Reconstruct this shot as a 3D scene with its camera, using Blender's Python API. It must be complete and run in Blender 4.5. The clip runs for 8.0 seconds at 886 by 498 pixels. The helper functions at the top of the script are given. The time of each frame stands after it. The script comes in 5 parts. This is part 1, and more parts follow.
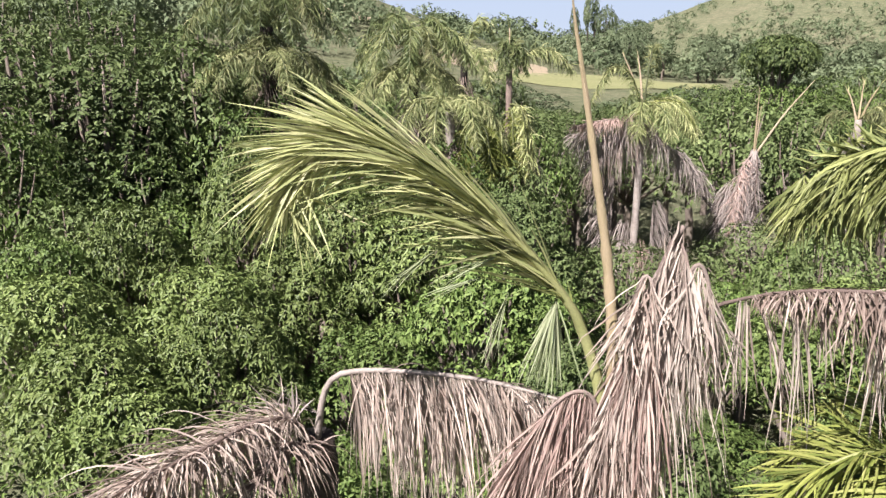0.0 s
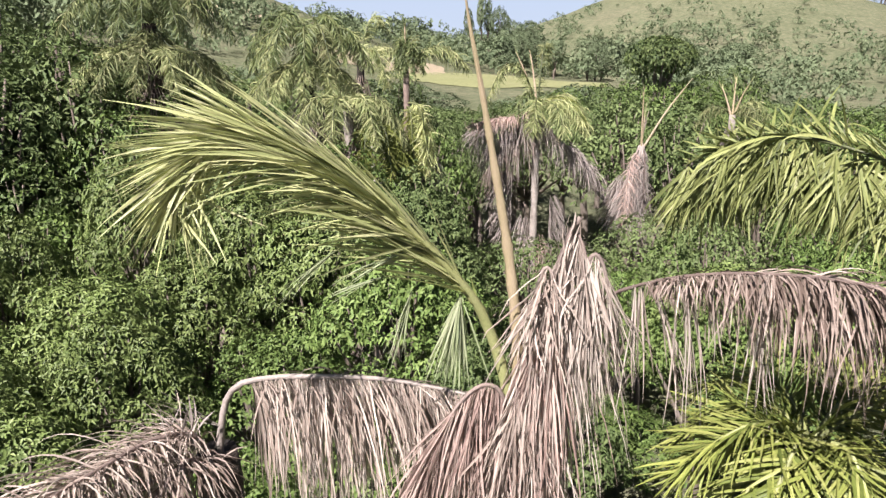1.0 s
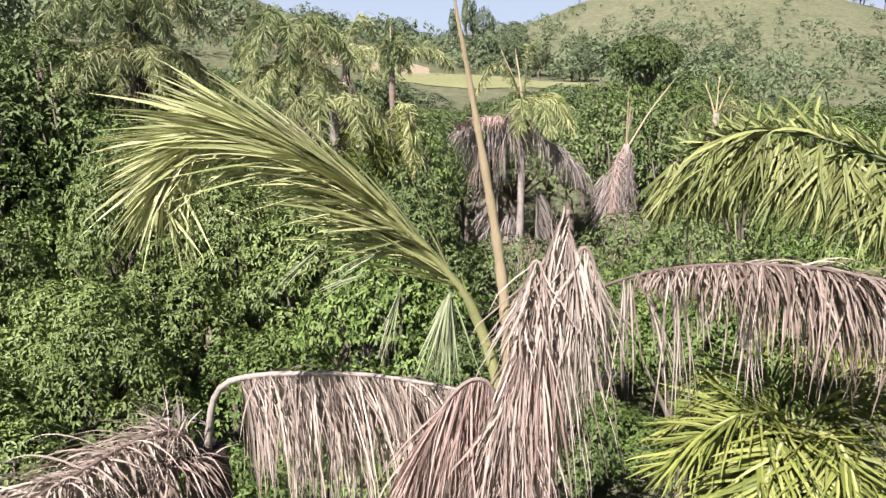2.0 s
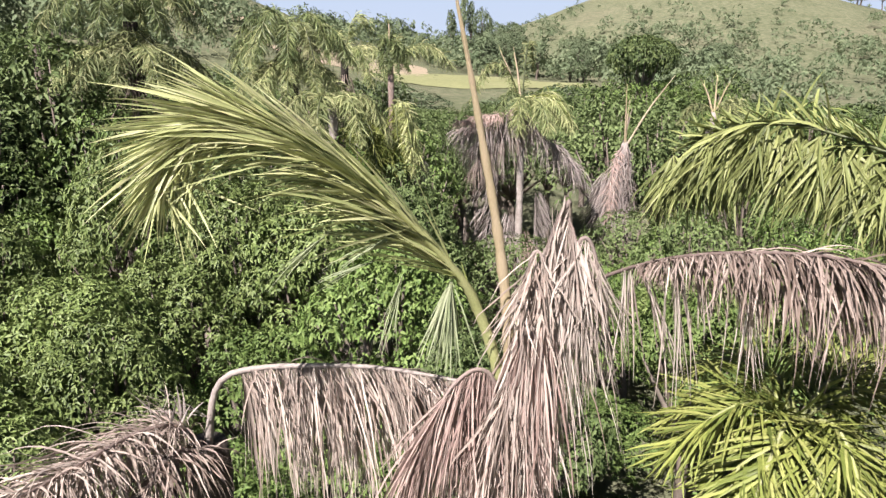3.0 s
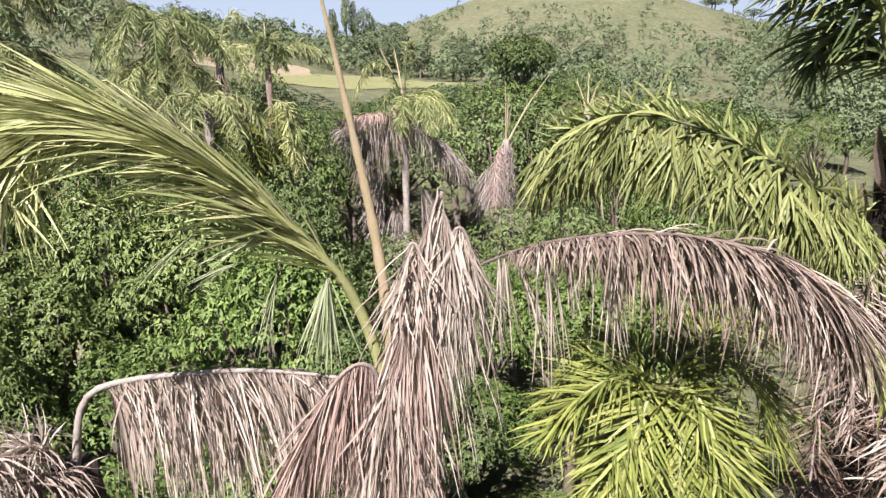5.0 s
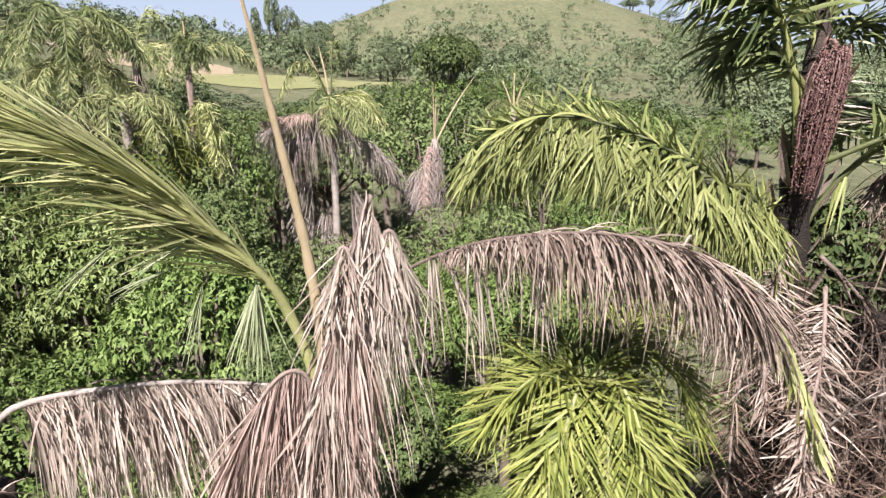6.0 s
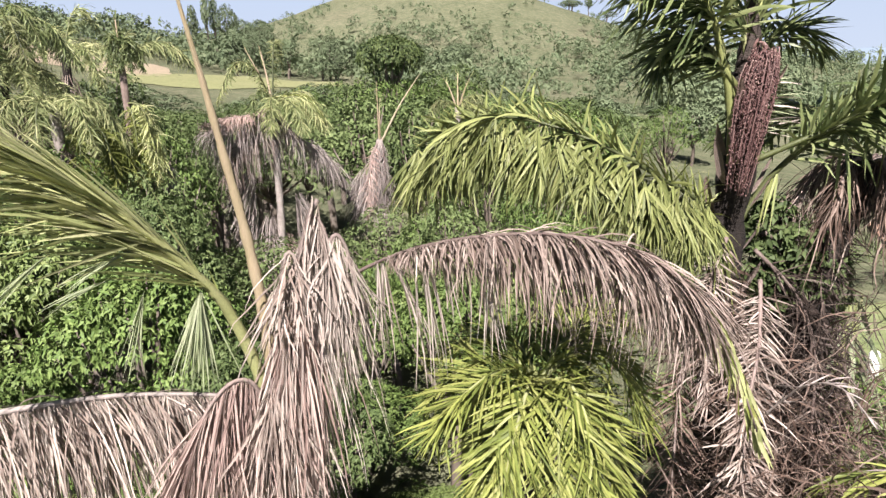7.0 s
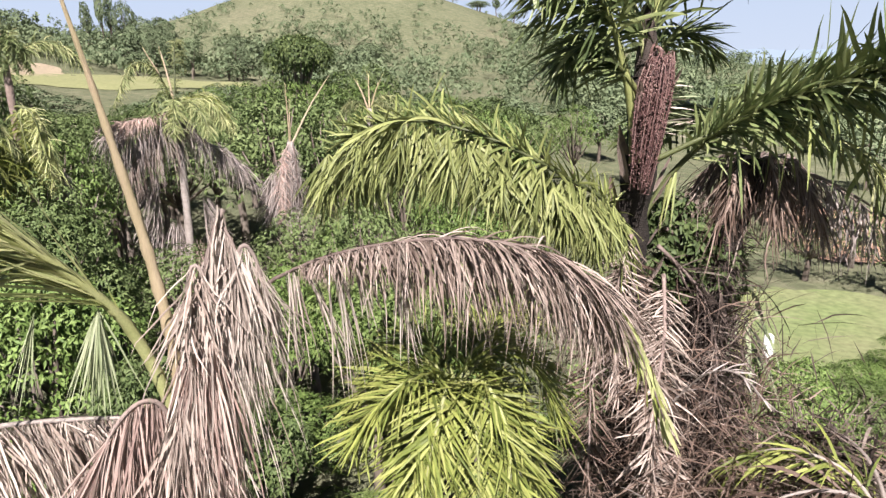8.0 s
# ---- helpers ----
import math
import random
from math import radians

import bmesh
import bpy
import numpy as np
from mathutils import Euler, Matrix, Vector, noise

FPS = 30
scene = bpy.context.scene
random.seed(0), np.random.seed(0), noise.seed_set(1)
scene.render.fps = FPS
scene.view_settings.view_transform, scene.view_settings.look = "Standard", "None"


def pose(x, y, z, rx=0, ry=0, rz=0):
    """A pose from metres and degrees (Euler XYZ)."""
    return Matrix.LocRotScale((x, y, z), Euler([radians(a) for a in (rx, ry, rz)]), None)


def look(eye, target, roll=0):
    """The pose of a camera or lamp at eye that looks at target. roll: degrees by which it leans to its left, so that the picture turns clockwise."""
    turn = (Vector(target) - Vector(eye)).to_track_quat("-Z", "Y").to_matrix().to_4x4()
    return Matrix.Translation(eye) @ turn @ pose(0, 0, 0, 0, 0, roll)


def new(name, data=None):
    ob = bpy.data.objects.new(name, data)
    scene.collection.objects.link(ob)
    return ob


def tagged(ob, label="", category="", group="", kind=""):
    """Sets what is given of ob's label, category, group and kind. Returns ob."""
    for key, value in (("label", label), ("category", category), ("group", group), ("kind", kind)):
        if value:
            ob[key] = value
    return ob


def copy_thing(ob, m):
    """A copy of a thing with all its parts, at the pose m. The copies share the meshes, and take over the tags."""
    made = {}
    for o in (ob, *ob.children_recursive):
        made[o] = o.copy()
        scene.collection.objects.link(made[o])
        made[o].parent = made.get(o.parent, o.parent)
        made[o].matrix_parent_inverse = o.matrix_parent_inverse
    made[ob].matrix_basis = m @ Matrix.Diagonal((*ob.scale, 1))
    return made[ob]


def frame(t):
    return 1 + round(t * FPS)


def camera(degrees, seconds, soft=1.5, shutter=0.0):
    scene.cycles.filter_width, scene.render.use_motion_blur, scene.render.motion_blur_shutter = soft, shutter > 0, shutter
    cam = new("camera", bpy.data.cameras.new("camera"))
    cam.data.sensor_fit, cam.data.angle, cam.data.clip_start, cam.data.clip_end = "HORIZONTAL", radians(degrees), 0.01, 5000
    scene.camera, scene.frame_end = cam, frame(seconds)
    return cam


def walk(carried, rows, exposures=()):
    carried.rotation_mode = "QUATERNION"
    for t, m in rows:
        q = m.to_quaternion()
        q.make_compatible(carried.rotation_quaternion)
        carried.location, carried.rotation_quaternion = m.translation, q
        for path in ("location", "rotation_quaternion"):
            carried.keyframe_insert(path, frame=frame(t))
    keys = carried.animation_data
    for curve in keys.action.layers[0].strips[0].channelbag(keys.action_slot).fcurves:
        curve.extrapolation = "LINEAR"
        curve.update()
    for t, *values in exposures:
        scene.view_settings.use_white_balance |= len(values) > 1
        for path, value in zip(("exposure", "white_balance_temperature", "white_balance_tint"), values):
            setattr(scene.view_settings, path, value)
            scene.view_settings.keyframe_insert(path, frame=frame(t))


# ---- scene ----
cam = camera(66.0, 8.0, soft=1.4)
# seconds, eye, then pitch from level, lean and heading in degrees
PATH = [
    (0.0, -0.004, -0.005, 10.165, -13.64, 0.73, 1.51),
    (0.5, 0.002, 0.030, 10.155, -13.61, 0.64, -3.50),
    (0.6, 0.004, 0.034, 10.152, -13.60, 0.60, -4.90),
    (0.8, 0.007, 0.042, 10.146, -13.59, 0.55, -6.15),
    (1.0, 0.009, 0.047, 10.139, -13.58, 0.50, -6.78),
    (1.5, 0.004, 0.052, 10.120, -13.54, 0.48, -7.68),
    (3.0, -0.029, 0.028, 10.028, -13.42, 0.24, -8.09),
    (3.5, 0.000, 0.000, 10.000, -13.39, 0.26, -8.02),
    (4.0, 0.046, -0.015, 9.984, -13.35, 0.19, -9.41),
    (4.5, 0.068, -0.005, 9.977, -13.35, -0.02, -13.44),
    (6.0, 0.074, -0.040, 10.010, -13.46, -0.30, -23.22),
    (6.5, 0.072, -0.034, 10.018, -13.51, -0.36, -25.59),
    (7.0, 0.071, -0.029, 10.031, -13.54, -0.46, -27.79),
    (7.5, 0.074, -0.032, 10.056, -13.58, -0.51, -30.51),
    (8.0, 0.108, -0.015, 10.066, -13.63, -0.58, -34.96),
]
walk(cam, [(t, Matrix.Translation((x, y, z)) @ pose(0, 0, 0, 90 + pitch, 0, yaw) @ pose(0, 0, 0, 0, 0, lean))
           for t, x, y, z, pitch, lean, yaw in PATH])
# END CAMERA

# ---------------------------------------------------------------- light
SUN_FROM = Vector((-0.46, -0.58, 0.80)).normalized()
world = bpy.data.worlds.new("world")
scene.world = world
world.use_nodes = True
sky = world.node_tree.nodes.new("ShaderNodeTexSky")
sky.sky_type = 'NISHITA'
sky.sun_disc = False
sky.sun_elevation = math.asin(SUN_FROM.z)
sky.sun_rotation = math.atan2(SUN_FROM.x, SUN_FROM.y)
sky.air_density, sky.dust_density, sky.ozone_density = 0.15, 0.1, 1.0
background = world.node_tree.nodes["Background"]
world.node_tree.links.new(sky.outputs[0], background.inputs[0])
background.inputs[1].default_value = 0.05
sun = new("sun", bpy.data.lights.new("sun", 'SUN'))
sun.data.energy, sun.data.angle, sun.data.color = 5.0, radians(0.53), (1.0, 0.94, 0.935)
sun.matrix_world = look((0, 0, 60), Vector((0, 0, 60)) - SUN_FROM)
scene.view_settings.exposure = 1.39

# ---------------------------------------------------------------- materials


def material(name, colours, rough=0.6, through_light=0.0, scale=8.0, grain=60.0, bump=0.0, spread=0.5, gloss=0.4, contrast=0.35, stretch=(1, 1, 1), each=0.2):
    """Colours are picked piece by piece, then varied by a broad and a fine noise."""
    m = bpy.data.materials.new(name)
    m.use_nodes = True
    nt = m.node_tree
    nodes, links = nt.nodes, nt.links
    nodes.clear()
    out = nodes.new("ShaderNodeOutputMaterial")
    info = nodes.new("ShaderNodeObjectInfo")
    geo = nodes.new("ShaderNodeNewGeometry")
    add = nodes.new("ShaderNodeMath")
    add.operation = 'ADD'
    links.new(info.outputs["Random"], add.inputs[0])
    links.new(geo.outputs["Random Per Island"], add.inputs[1])
    coord = nodes.new("ShaderNodeTexCoord")
    mapping = nodes.new("ShaderNodeMapping")
    mapping.inputs["Scale"].default_value = stretch
    links.new(coord.outputs["Object"], mapping.inputs[0])
    broad = nodes.new("ShaderNodeTexNoise")
    broad.inputs["Scale"].default_value = scale
    broad.inputs["Detail"].default_value = 3
    fine = nodes.new("ShaderNodeTexNoise")
    fine.inputs["Scale"].default_value = grain
    fine.inputs["Detail"].default_value = 2
    for n in (broad, fine):
        links.new(mapping.outputs[0], n.inputs["Vector"])
    mul = nodes.new("ShaderNodeMath")
    mul.operation = 'MULTIPLY_ADD'
    mul.inputs[1].default_value = 1 - spread
    links.new(broad.outputs["Fac"], mul.inputs[0])
    half = nodes.new("ShaderNodeMath")
    half.operation = 'MULTIPLY'
    half.inputs[1].default_value = spread
    frac = nodes.new("ShaderNodeMath")
    frac.operation = 'FRACT'
    links.new(add.outputs[0], frac.inputs[0])
    links.new(frac.outputs[0], half.inputs[0])
    links.new(half.outputs[0], mul.inputs[2])
    ramp = nodes.new("ShaderNodeValToRGB")
    el = ramp.color_ramp.elements
    while len(el) < len(colours):
        el.new(0.5)
    for i, c in enumerate(colours):
        el[i].position = 0.12 + 0.76 * i / max(1, len(colours) - 1)
        el[i].color = (*c, 1)
    links.new(mul.outputs[0], ramp.inputs[0])
    vary = nodes.new("ShaderNodeMapRange")
    vary.inputs["To Min"].default_value, vary.inputs["To Max"].default_value = 1 - contrast, 1 + contrast
    links.new(fine.outputs["Fac"], vary.inputs["Value"])
    whole = nodes.new("ShaderNodeMapRange")
    whole.inputs["To Min"].default_value, whole.inputs["To Max"].default_value = 1 - each, 1 + each
    links.new(info.outputs["Random"], whole.inputs["Value"])
    both = nodes.new("ShaderNodeMath")
    both.operation = 'MULTIPLY'
    links.new(vary.outputs[0], both.inputs[0])
    links.new(whole.outputs[0], both.inputs[1])
    tint = nodes.new("ShaderNodeVectorMath")
    tint.operation = 'SCALE'
    links.new(ramp.outputs[0], tint.inputs[0])
    links.new(both.outputs[0], tint.inputs["Scale"])
    bsdf = nodes.new("ShaderNodeBsdfPrincipled")
    links.new(tint.outputs[0], bsdf.inputs["Base Color"])
    bsdf.inputs["Roughness"].default_value = rough
    bsdf.inputs["Specular IOR Level"].default_value = gloss
    if bump:
        b = nodes.new("ShaderNodeBump")
        b.inputs["Strength"].default_value, b.inputs["Distance"].default_value = bump, 0.02
        links.new(fine.outputs["Fac"], b.inputs["Height"])
        links.new(b.outputs[0], bsdf.inputs["Normal"])
    last = bsdf
    if through_light:
        trans = nodes.new("ShaderNodeBsdfTranslucent")
        links.new(tint.outputs[0], trans.inputs["Color"])
        mix = nodes.new("ShaderNodeMixShader")
        mix.inputs[0].default_value = through_light
        links.new(bsdf.outputs[0], mix.inputs[1])
        links.new(trans.outputs[0], mix.inputs[2])
        last = mix
    links.new(last.outputs[0], out.inputs["Surface"])
    return m


M_GREEN = material("palm_leaf", [(0.06, 0.078, 0.024), (0.175, 0.198, 0.066), (0.275, 0.295, 0.108), (0.355, 0.355, 0.165)], 0.5, 0.10, 3, 120, stretch=(1, 1, 0.3), gloss=0.25)
M_PLUME = material("plume_leaf", [(0.2, 0.225, 0.095), (0.38, 0.405, 0.172), (0.51, 0.515, 0.25), (0.47, 0.435, 0.28)], 0.45, 0.2, 3, 120, gloss=0.3)
M_YELLOW = material("young_palm_leaf", [(0.04, 0.056, 0.014), (0.13, 0.155, 0.036), (0.235, 0.25, 0.068), (0.33, 0.33, 0.125)], 0.5, 0.12, 3, 100, gloss=0.22)
M_DARKPALM = material("dark_palm_leaf", [(0.05, 0.075, 0.03), (0.1, 0.13, 0.05), (0.18, 0.21, 0.085), (0.32, 0.335, 0.16)], 0.42, 0.10, 3, 100, gloss=0.35)
M_FARPALM = material("far_palm_leaf", [(0.075, 0.1, 0.044), (0.19, 0.222, 0.092), (0.325, 0.338, 0.158), (0.46, 0.44, 0.235)], 0.55, 0.12, 2, 40, gloss=0.2, each=0.35)
M_DEAD = material("dead_leaf", [(0.085, 0.06, 0.048), (0.28, 0.22, 0.185), (0.4, 0.33, 0.285), (0.5, 0.43, 0.37)], 0.75, 0.12, 4, 90, contrast=0.4, gloss=0.12)
M_DEADPINK = material("dead_leaf_pinkish", [(0.17, 0.11, 0.095), (0.37, 0.265, 0.23), (0.46, 0.345, 0.3), (0.54, 0.43, 0.375)], 0.75, 0.2, 4, 90, contrast=0.35, gloss=0.12)
M_DEADDARK = material("dead_leaf_dark", [(0.05, 0.034, 0.028), (0.15, 0.112, 0.092), (0.27, 0.212, 0.182), (0.46, 0.39, 0.335)], 0.75, 0.08, 4, 90, contrast=0.4, gloss=0.12)
# Dead-leaf brown, taken darker to stand in for shade under the crowns.
M_DEADBROWN = material("dead_leaf_brown", [(0.03, 0.019, 0.014), (0.085, 0.056, 0.043), (0.18, 0.128, 0.102), (0.36, 0.285, 0.24)], 0.8, 0.08, 4, 90, contrast=0.4, gloss=0.12)
M_DEADPALE = material("bleached_dead_leaf", [(0.16, 0.122, 0.1), (0.35, 0.287, 0.25), (0.45, 0.385, 0.335), (0.53, 0.465, 0.41)], 0.75, 0.15, 4, 90, contrast=0.3, gloss=0.12)
# Dead-leaf colour darkened to stand in for shade among the palm trunks.
M_SHADEDTHATCH = material("shaded_dead_leaf", [(0.014, 0.01, 0.008), (0.04, 0.029, 0.024), (0.1, 0.076, 0.064), (0.3, 0.245, 0.21)], 0.85, 0, 4, 90, contrast=0.4, gloss=0.12)
M_DEADGREY = material("dead_leaf_grey", [(0.16, 0.13, 0.118), (0.31, 0.262, 0.24), (0.45, 0.39, 0.36)], 0.8, 0.1, 2, 40, gloss=0.12)
M_RACHIS_DEAD = material("dry_stalk", [(0.1, 0.07, 0.06), (0.2, 0.15, 0.13), (0.31, 0.25, 0.22)], 0.75, 0, 6, 60, 0.4)
M_RACHIS_PALE = material("pale_dry_stalk", [(0.13, 0.1, 0.085), (0.24, 0.2, 0.175), (0.36, 0.31, 0.28)], 0.6, 0, 6, 60, 0.3)
M_RACHIS_DARK = material("dark_green_stalk", [(0.04, 0.05, 0.018), (0.08, 0.09, 0.032), (0.14, 0.145, 0.06)], 0.5, 0, 6, 70, 0.2)
M_RACHIS_GREEN = material("green_stalk", [(0.15, 0.16, 0.06), (0.25, 0.265, 0.1), (0.35, 0.335, 0.18)], 0.5, 0, 6, 70, 0.2)
M_SPEAR = material("spear_leaf", [(0.27, 0.19, 0.125), (0.4, 0.31, 0.22), (0.36, 0.29, 0.17), (0.46, 0.38, 0.29)], 0.55, 0, 5, 90, 0.3, stretch=(3, 3, 0.25))
M_PALELEAF = material("pale_palm_leaf", [(0.17, 0.2, 0.1), (0.28, 0.315, 0.18), (0.4, 0.42, 0.27)], 0.5, 0.2, 3, 100)
M_BARK = material("palm_bark", [(0.012, 0.009, 0.007), (0.035, 0.026, 0.021), (0.085, 0.064, 0.053)], 0.9, 0, 5, 40, 0.8, stretch=(1, 1, 3))
M_PALEBARK = material("pale_palm_bark", [(0.18, 0.15, 0.13), (0.34, 0.295, 0.265), (0.48, 0.425, 0.385)], 0.85, 0, 3, 30, 0.6, stretch=(1, 1, 3))
M_FIBRE = material("leaf_base_fibre", [(0.12, 0.08, 0.06), (0.26, 0.19, 0.16), (0.44, 0.35, 0.30)], 0.9, 0, 8, 70, 0.8)
M_FRUIT = material("reddish_fruit", [(0.028, 0.013, 0.012), (0.082, 0.04, 0.037), (0.16, 0.088, 0.08), (0.3, 0.2, 0.175)], 0.5, 0, 6, 90)
M_LEAF_A = material("glossy_bush_leaf", [(0.04, 0.062, 0.017), (0.112, 0.155, 0.045), (0.166, 0.212, 0.068), (0.225, 0.268, 0.1)], 0.5, 0.08, 0.5, 12, gloss=0.25, each=0.15)
M_LEAF_B = material("bright_bush_leaf", [(0.03, 0.052, 0.013), (0.083, 0.128, 0.033), (0.126, 0.178, 0.05), (0.172, 0.222, 0.072)], 0.55, 0.08, 0.5, 12, gloss=0.2, each=0.2)
M_LEAF_C = material("dark_tree_leaf", [(0.025, 0.042, 0.017), (0.07, 0.1, 0.036), (0.115, 0.15, 0.056), (0.175, 0.205, 0.085)], 0.55, 0.12, 0.6, 8, gloss=0.15, spread=0.35)
M_LEAF_D = material("pale_bush_leaf", [(0.055, 0.08, 0.033), (0.112, 0.152, 0.058), (0.158, 0.202, 0.08), (0.205, 0.245, 0.105)], 0.6, 0.16, 0.6, 8, gloss=0.12, spread=0.3)
M_LEAF_E = material("deep_green_tree_leaf", [(0.014, 0.024, 0.009), (0.042, 0.062, 0.021), (0.085, 0.112, 0.038), (0.15, 0.175, 0.068)], 0.55, 0.08, 0.6, 8, gloss=0.2)
# Paler, bluer green that carries the distance haze in its colour.
M_LEAF_FAR = material("hazy_tree_leaf", [(0.06, 0.084, 0.05), (0.106, 0.138, 0.076), (0.155, 0.185, 0.104), (0.21, 0.232, 0.138)], 0.65, 0.15, 0.14, 0.6, gloss=0.1, spread=0.2)
M_WOOD = material("branch_bark", [(0.06, 0.045, 0.035), (0.12, 0.095, 0.075), (0.20, 0.165, 0.14)], 0.85, 0, 4, 40, 0.5)
M_POST = material("whitewashed_post", [(0.70, 0.70, 0.66), (0.80, 0.80, 0.77)], 0.7, 0, 3, 30, 0.2, contrast=0.1)


def ground_material():
    """Rough grass: broad patches, tufts and bare spots, each scale laid over the one before."""
    m = bpy.data.materials.new("grass_slopes")
    m.use_nodes = True
    nodes, links = m.node_tree.nodes, m.node_tree.links
    bsdf = nodes["Principled BSDF"]
    bsdf.inputs["Roughness"].default_value = 0.9
    bsdf.inputs["Specular IOR Level"].default_value = 0.1
    coord = nodes.new("ShaderNodeTexCoord")
    last = None
    # Grass colours made lighter and bluer to stand in for haze on the hills.
    for scale, share, cols in ((0.03, 1.0, [(0.1, 0.112, 0.066), (0.145, 0.148, 0.09), (0.18, 0.175, 0.115), (0.21, 0.18, 0.13)]),
                               (0.2, 0.45, [(0.045, 0.062, 0.032), (0.115, 0.125, 0.07), (0.185, 0.18, 0.112)]),
                               (0.9, 0.45, [(0.03, 0.044, 0.021), (0.115, 0.125, 0.068), (0.215, 0.2, 0.135)])):
        tex = nodes.new("ShaderNodeTexNoise")
        tex.inputs["Scale"].default_value, tex.inputs["Detail"].default_value, tex.inputs["Roughness"].default_value = scale, 8, 0.65
        links.new(coord.outputs["Object"], tex.inputs["Vector"])
        ramp = nodes.new("ShaderNodeValToRGB")
        el = ramp.color_ramp.elements
        while len(el) < len(cols):
            el.new(0.5)
        for i, c in enumerate(cols):
            el[i].position, el[i].color = 0.34 + 0.32 * i / (len(cols) - 1), (*c, 1)
        links.new(tex.outputs["Fac"], ramp.inputs[0])
        if last is None:
            last = ramp.outputs[0]
        else:
            mix = nodes.new("ShaderNodeMix")
            mix.data_type = 'RGBA'
            mix.inputs[0].default_value = share
            links.new(last, mix.inputs[6])
            links.new(ramp.outputs[0], mix.inputs[7])
            last = mix.outputs[2]
    bump = nodes.new("ShaderNodeBump")
    bump.inputs["Strength"].default_value, bump.inputs["Distance"].default_value = 0.8, 0.6
    links.new(tex.outputs["Fac"], bump.inputs["Height"])
    links.new(bump.outputs[0], bsdf.inputs["Normal"])
    links.new(last, bsdf.inputs["Base Color"])
    return m


M_GROUND = ground_material()
M_FIELD = material("ripe_field", [(0.13, 0.14, 0.062), (0.175, 0.177, 0.08), (0.215, 0.205, 0.105)], 0.9, 0, 0.12, 2, 0.0)
M_TERRACE = material("ploughed_terrace", [(0.24, 0.19, 0.13), (0.32, 0.26, 0.18), (0.26, 0.24, 0.13)], 0.9, 0, 0.12, 2, 0.0)
M_LAWN = material("short_grass", [(0.075, 0.14, 0.04), (0.12, 0.185, 0.06), (0.165, 0.205, 0.085), (0.22, 0.21, 0.12)], 0.9, 0, 0.25, 3, 0.25, contrast=0.5, gloss=0.1)
M_EARTH = material("red_earth", [(0.24, 0.14, 0.09), (0.33, 0.19, 0.13), (0.38, 0.25, 0.18)], 0.9, 0, 0.4, 5, 0.0)


def haze_material():
    m = bpy.data.materials.new("distant_mountain")
    m.use_nodes = True
    bsdf = m.node_tree.nodes["Principled BSDF"]
    bsdf.inputs["Base Color"].default_value = (0.05, 0.06, 0.07, 1)
    bsdf.inputs["Roughness"].default_value = 1
    bsdf.inputs["Specular IOR Level"].default_value = 0
    # Pale blue glow paints the distance haze onto the ridge.
    bsdf.inputs["Emission Color"].default_value = (0.188, 0.228, 0.298, 1)
    bsdf.inputs["Emission Strength"].default_value = 1.0
    return m


M_HAZE = haze_material()

# ---------------------------------------------------------------- building helpers
WHERE = {}      # world origin of every object made here
UP = Vector((0, 0, 1))
ONE_BY_ONE = 130    # leaflets of a leaf that are pieces of their own


def thing(name, at, label, category, group="", kind=""):
    ob = new(name)
    ob.empty_display_size = 0.2
    ob.location = at
    WHERE[ob] = Vector(at)
    return tagged(ob, label, category, group, kind)


def part_of(name, verts, faces, mat, parent=None, label="", origin=None, smooth=True):
    """One mesh object from world-space vertices, under a thing or a part."""
    o = Vector(origin) if origin is not None else Vector(verts[0])
    mesh = bpy.data.meshes.new(name)
    arr = np.asarray(verts, dtype=np.float64) - np.array(o)
    mesh.from_pydata(arr.tolist(), [], faces)
    if smooth:
        mesh.polygons.foreach_set("use_smooth", [True] * len(mesh.polygons))
    mesh.materials.append(mat)
    mesh.update()
    ob = new(name, mesh)
    WHERE[ob] = o
    if parent is not None:
        ob.parent = parent
        ob.location = o - WHERE[parent]
    else:
        ob.location = o
    if label:
        tagged(ob, label)
    return ob


def spline(pts, n):
    """n + 1 points, evenly spaced along a smooth curve through pts."""
    p = [Vector(q) for q in pts]
    p = [2 * p[0] - p[1]] + p + [2 * p[-1] - p[-2]]
    fine = []
    for i in range(1, len(p) - 2):
        a, b, c, d = p[i - 1:i + 3]
        for k in range(16):
            t = k / 16
            fine.append(0.5 * ((2 * b) + (c - a) * t + (2 * a - 5 * b + 4 * c - d) * t * t + (3 * b - a - 3 * c + d) * t ** 3))
    fine.append(p[-2])
    run = [0.0]
    for a, b in zip(fine, fine[1:]):
        run.append(run[-1] + (b - a).length)
    arr, run = np.array(fine), np.array(run)
    want = np.linspace(0, run[-1], n + 1)
    return [Vector([np.interp(w, run, arr[:, k]) for k in range(3)]) for w in want]


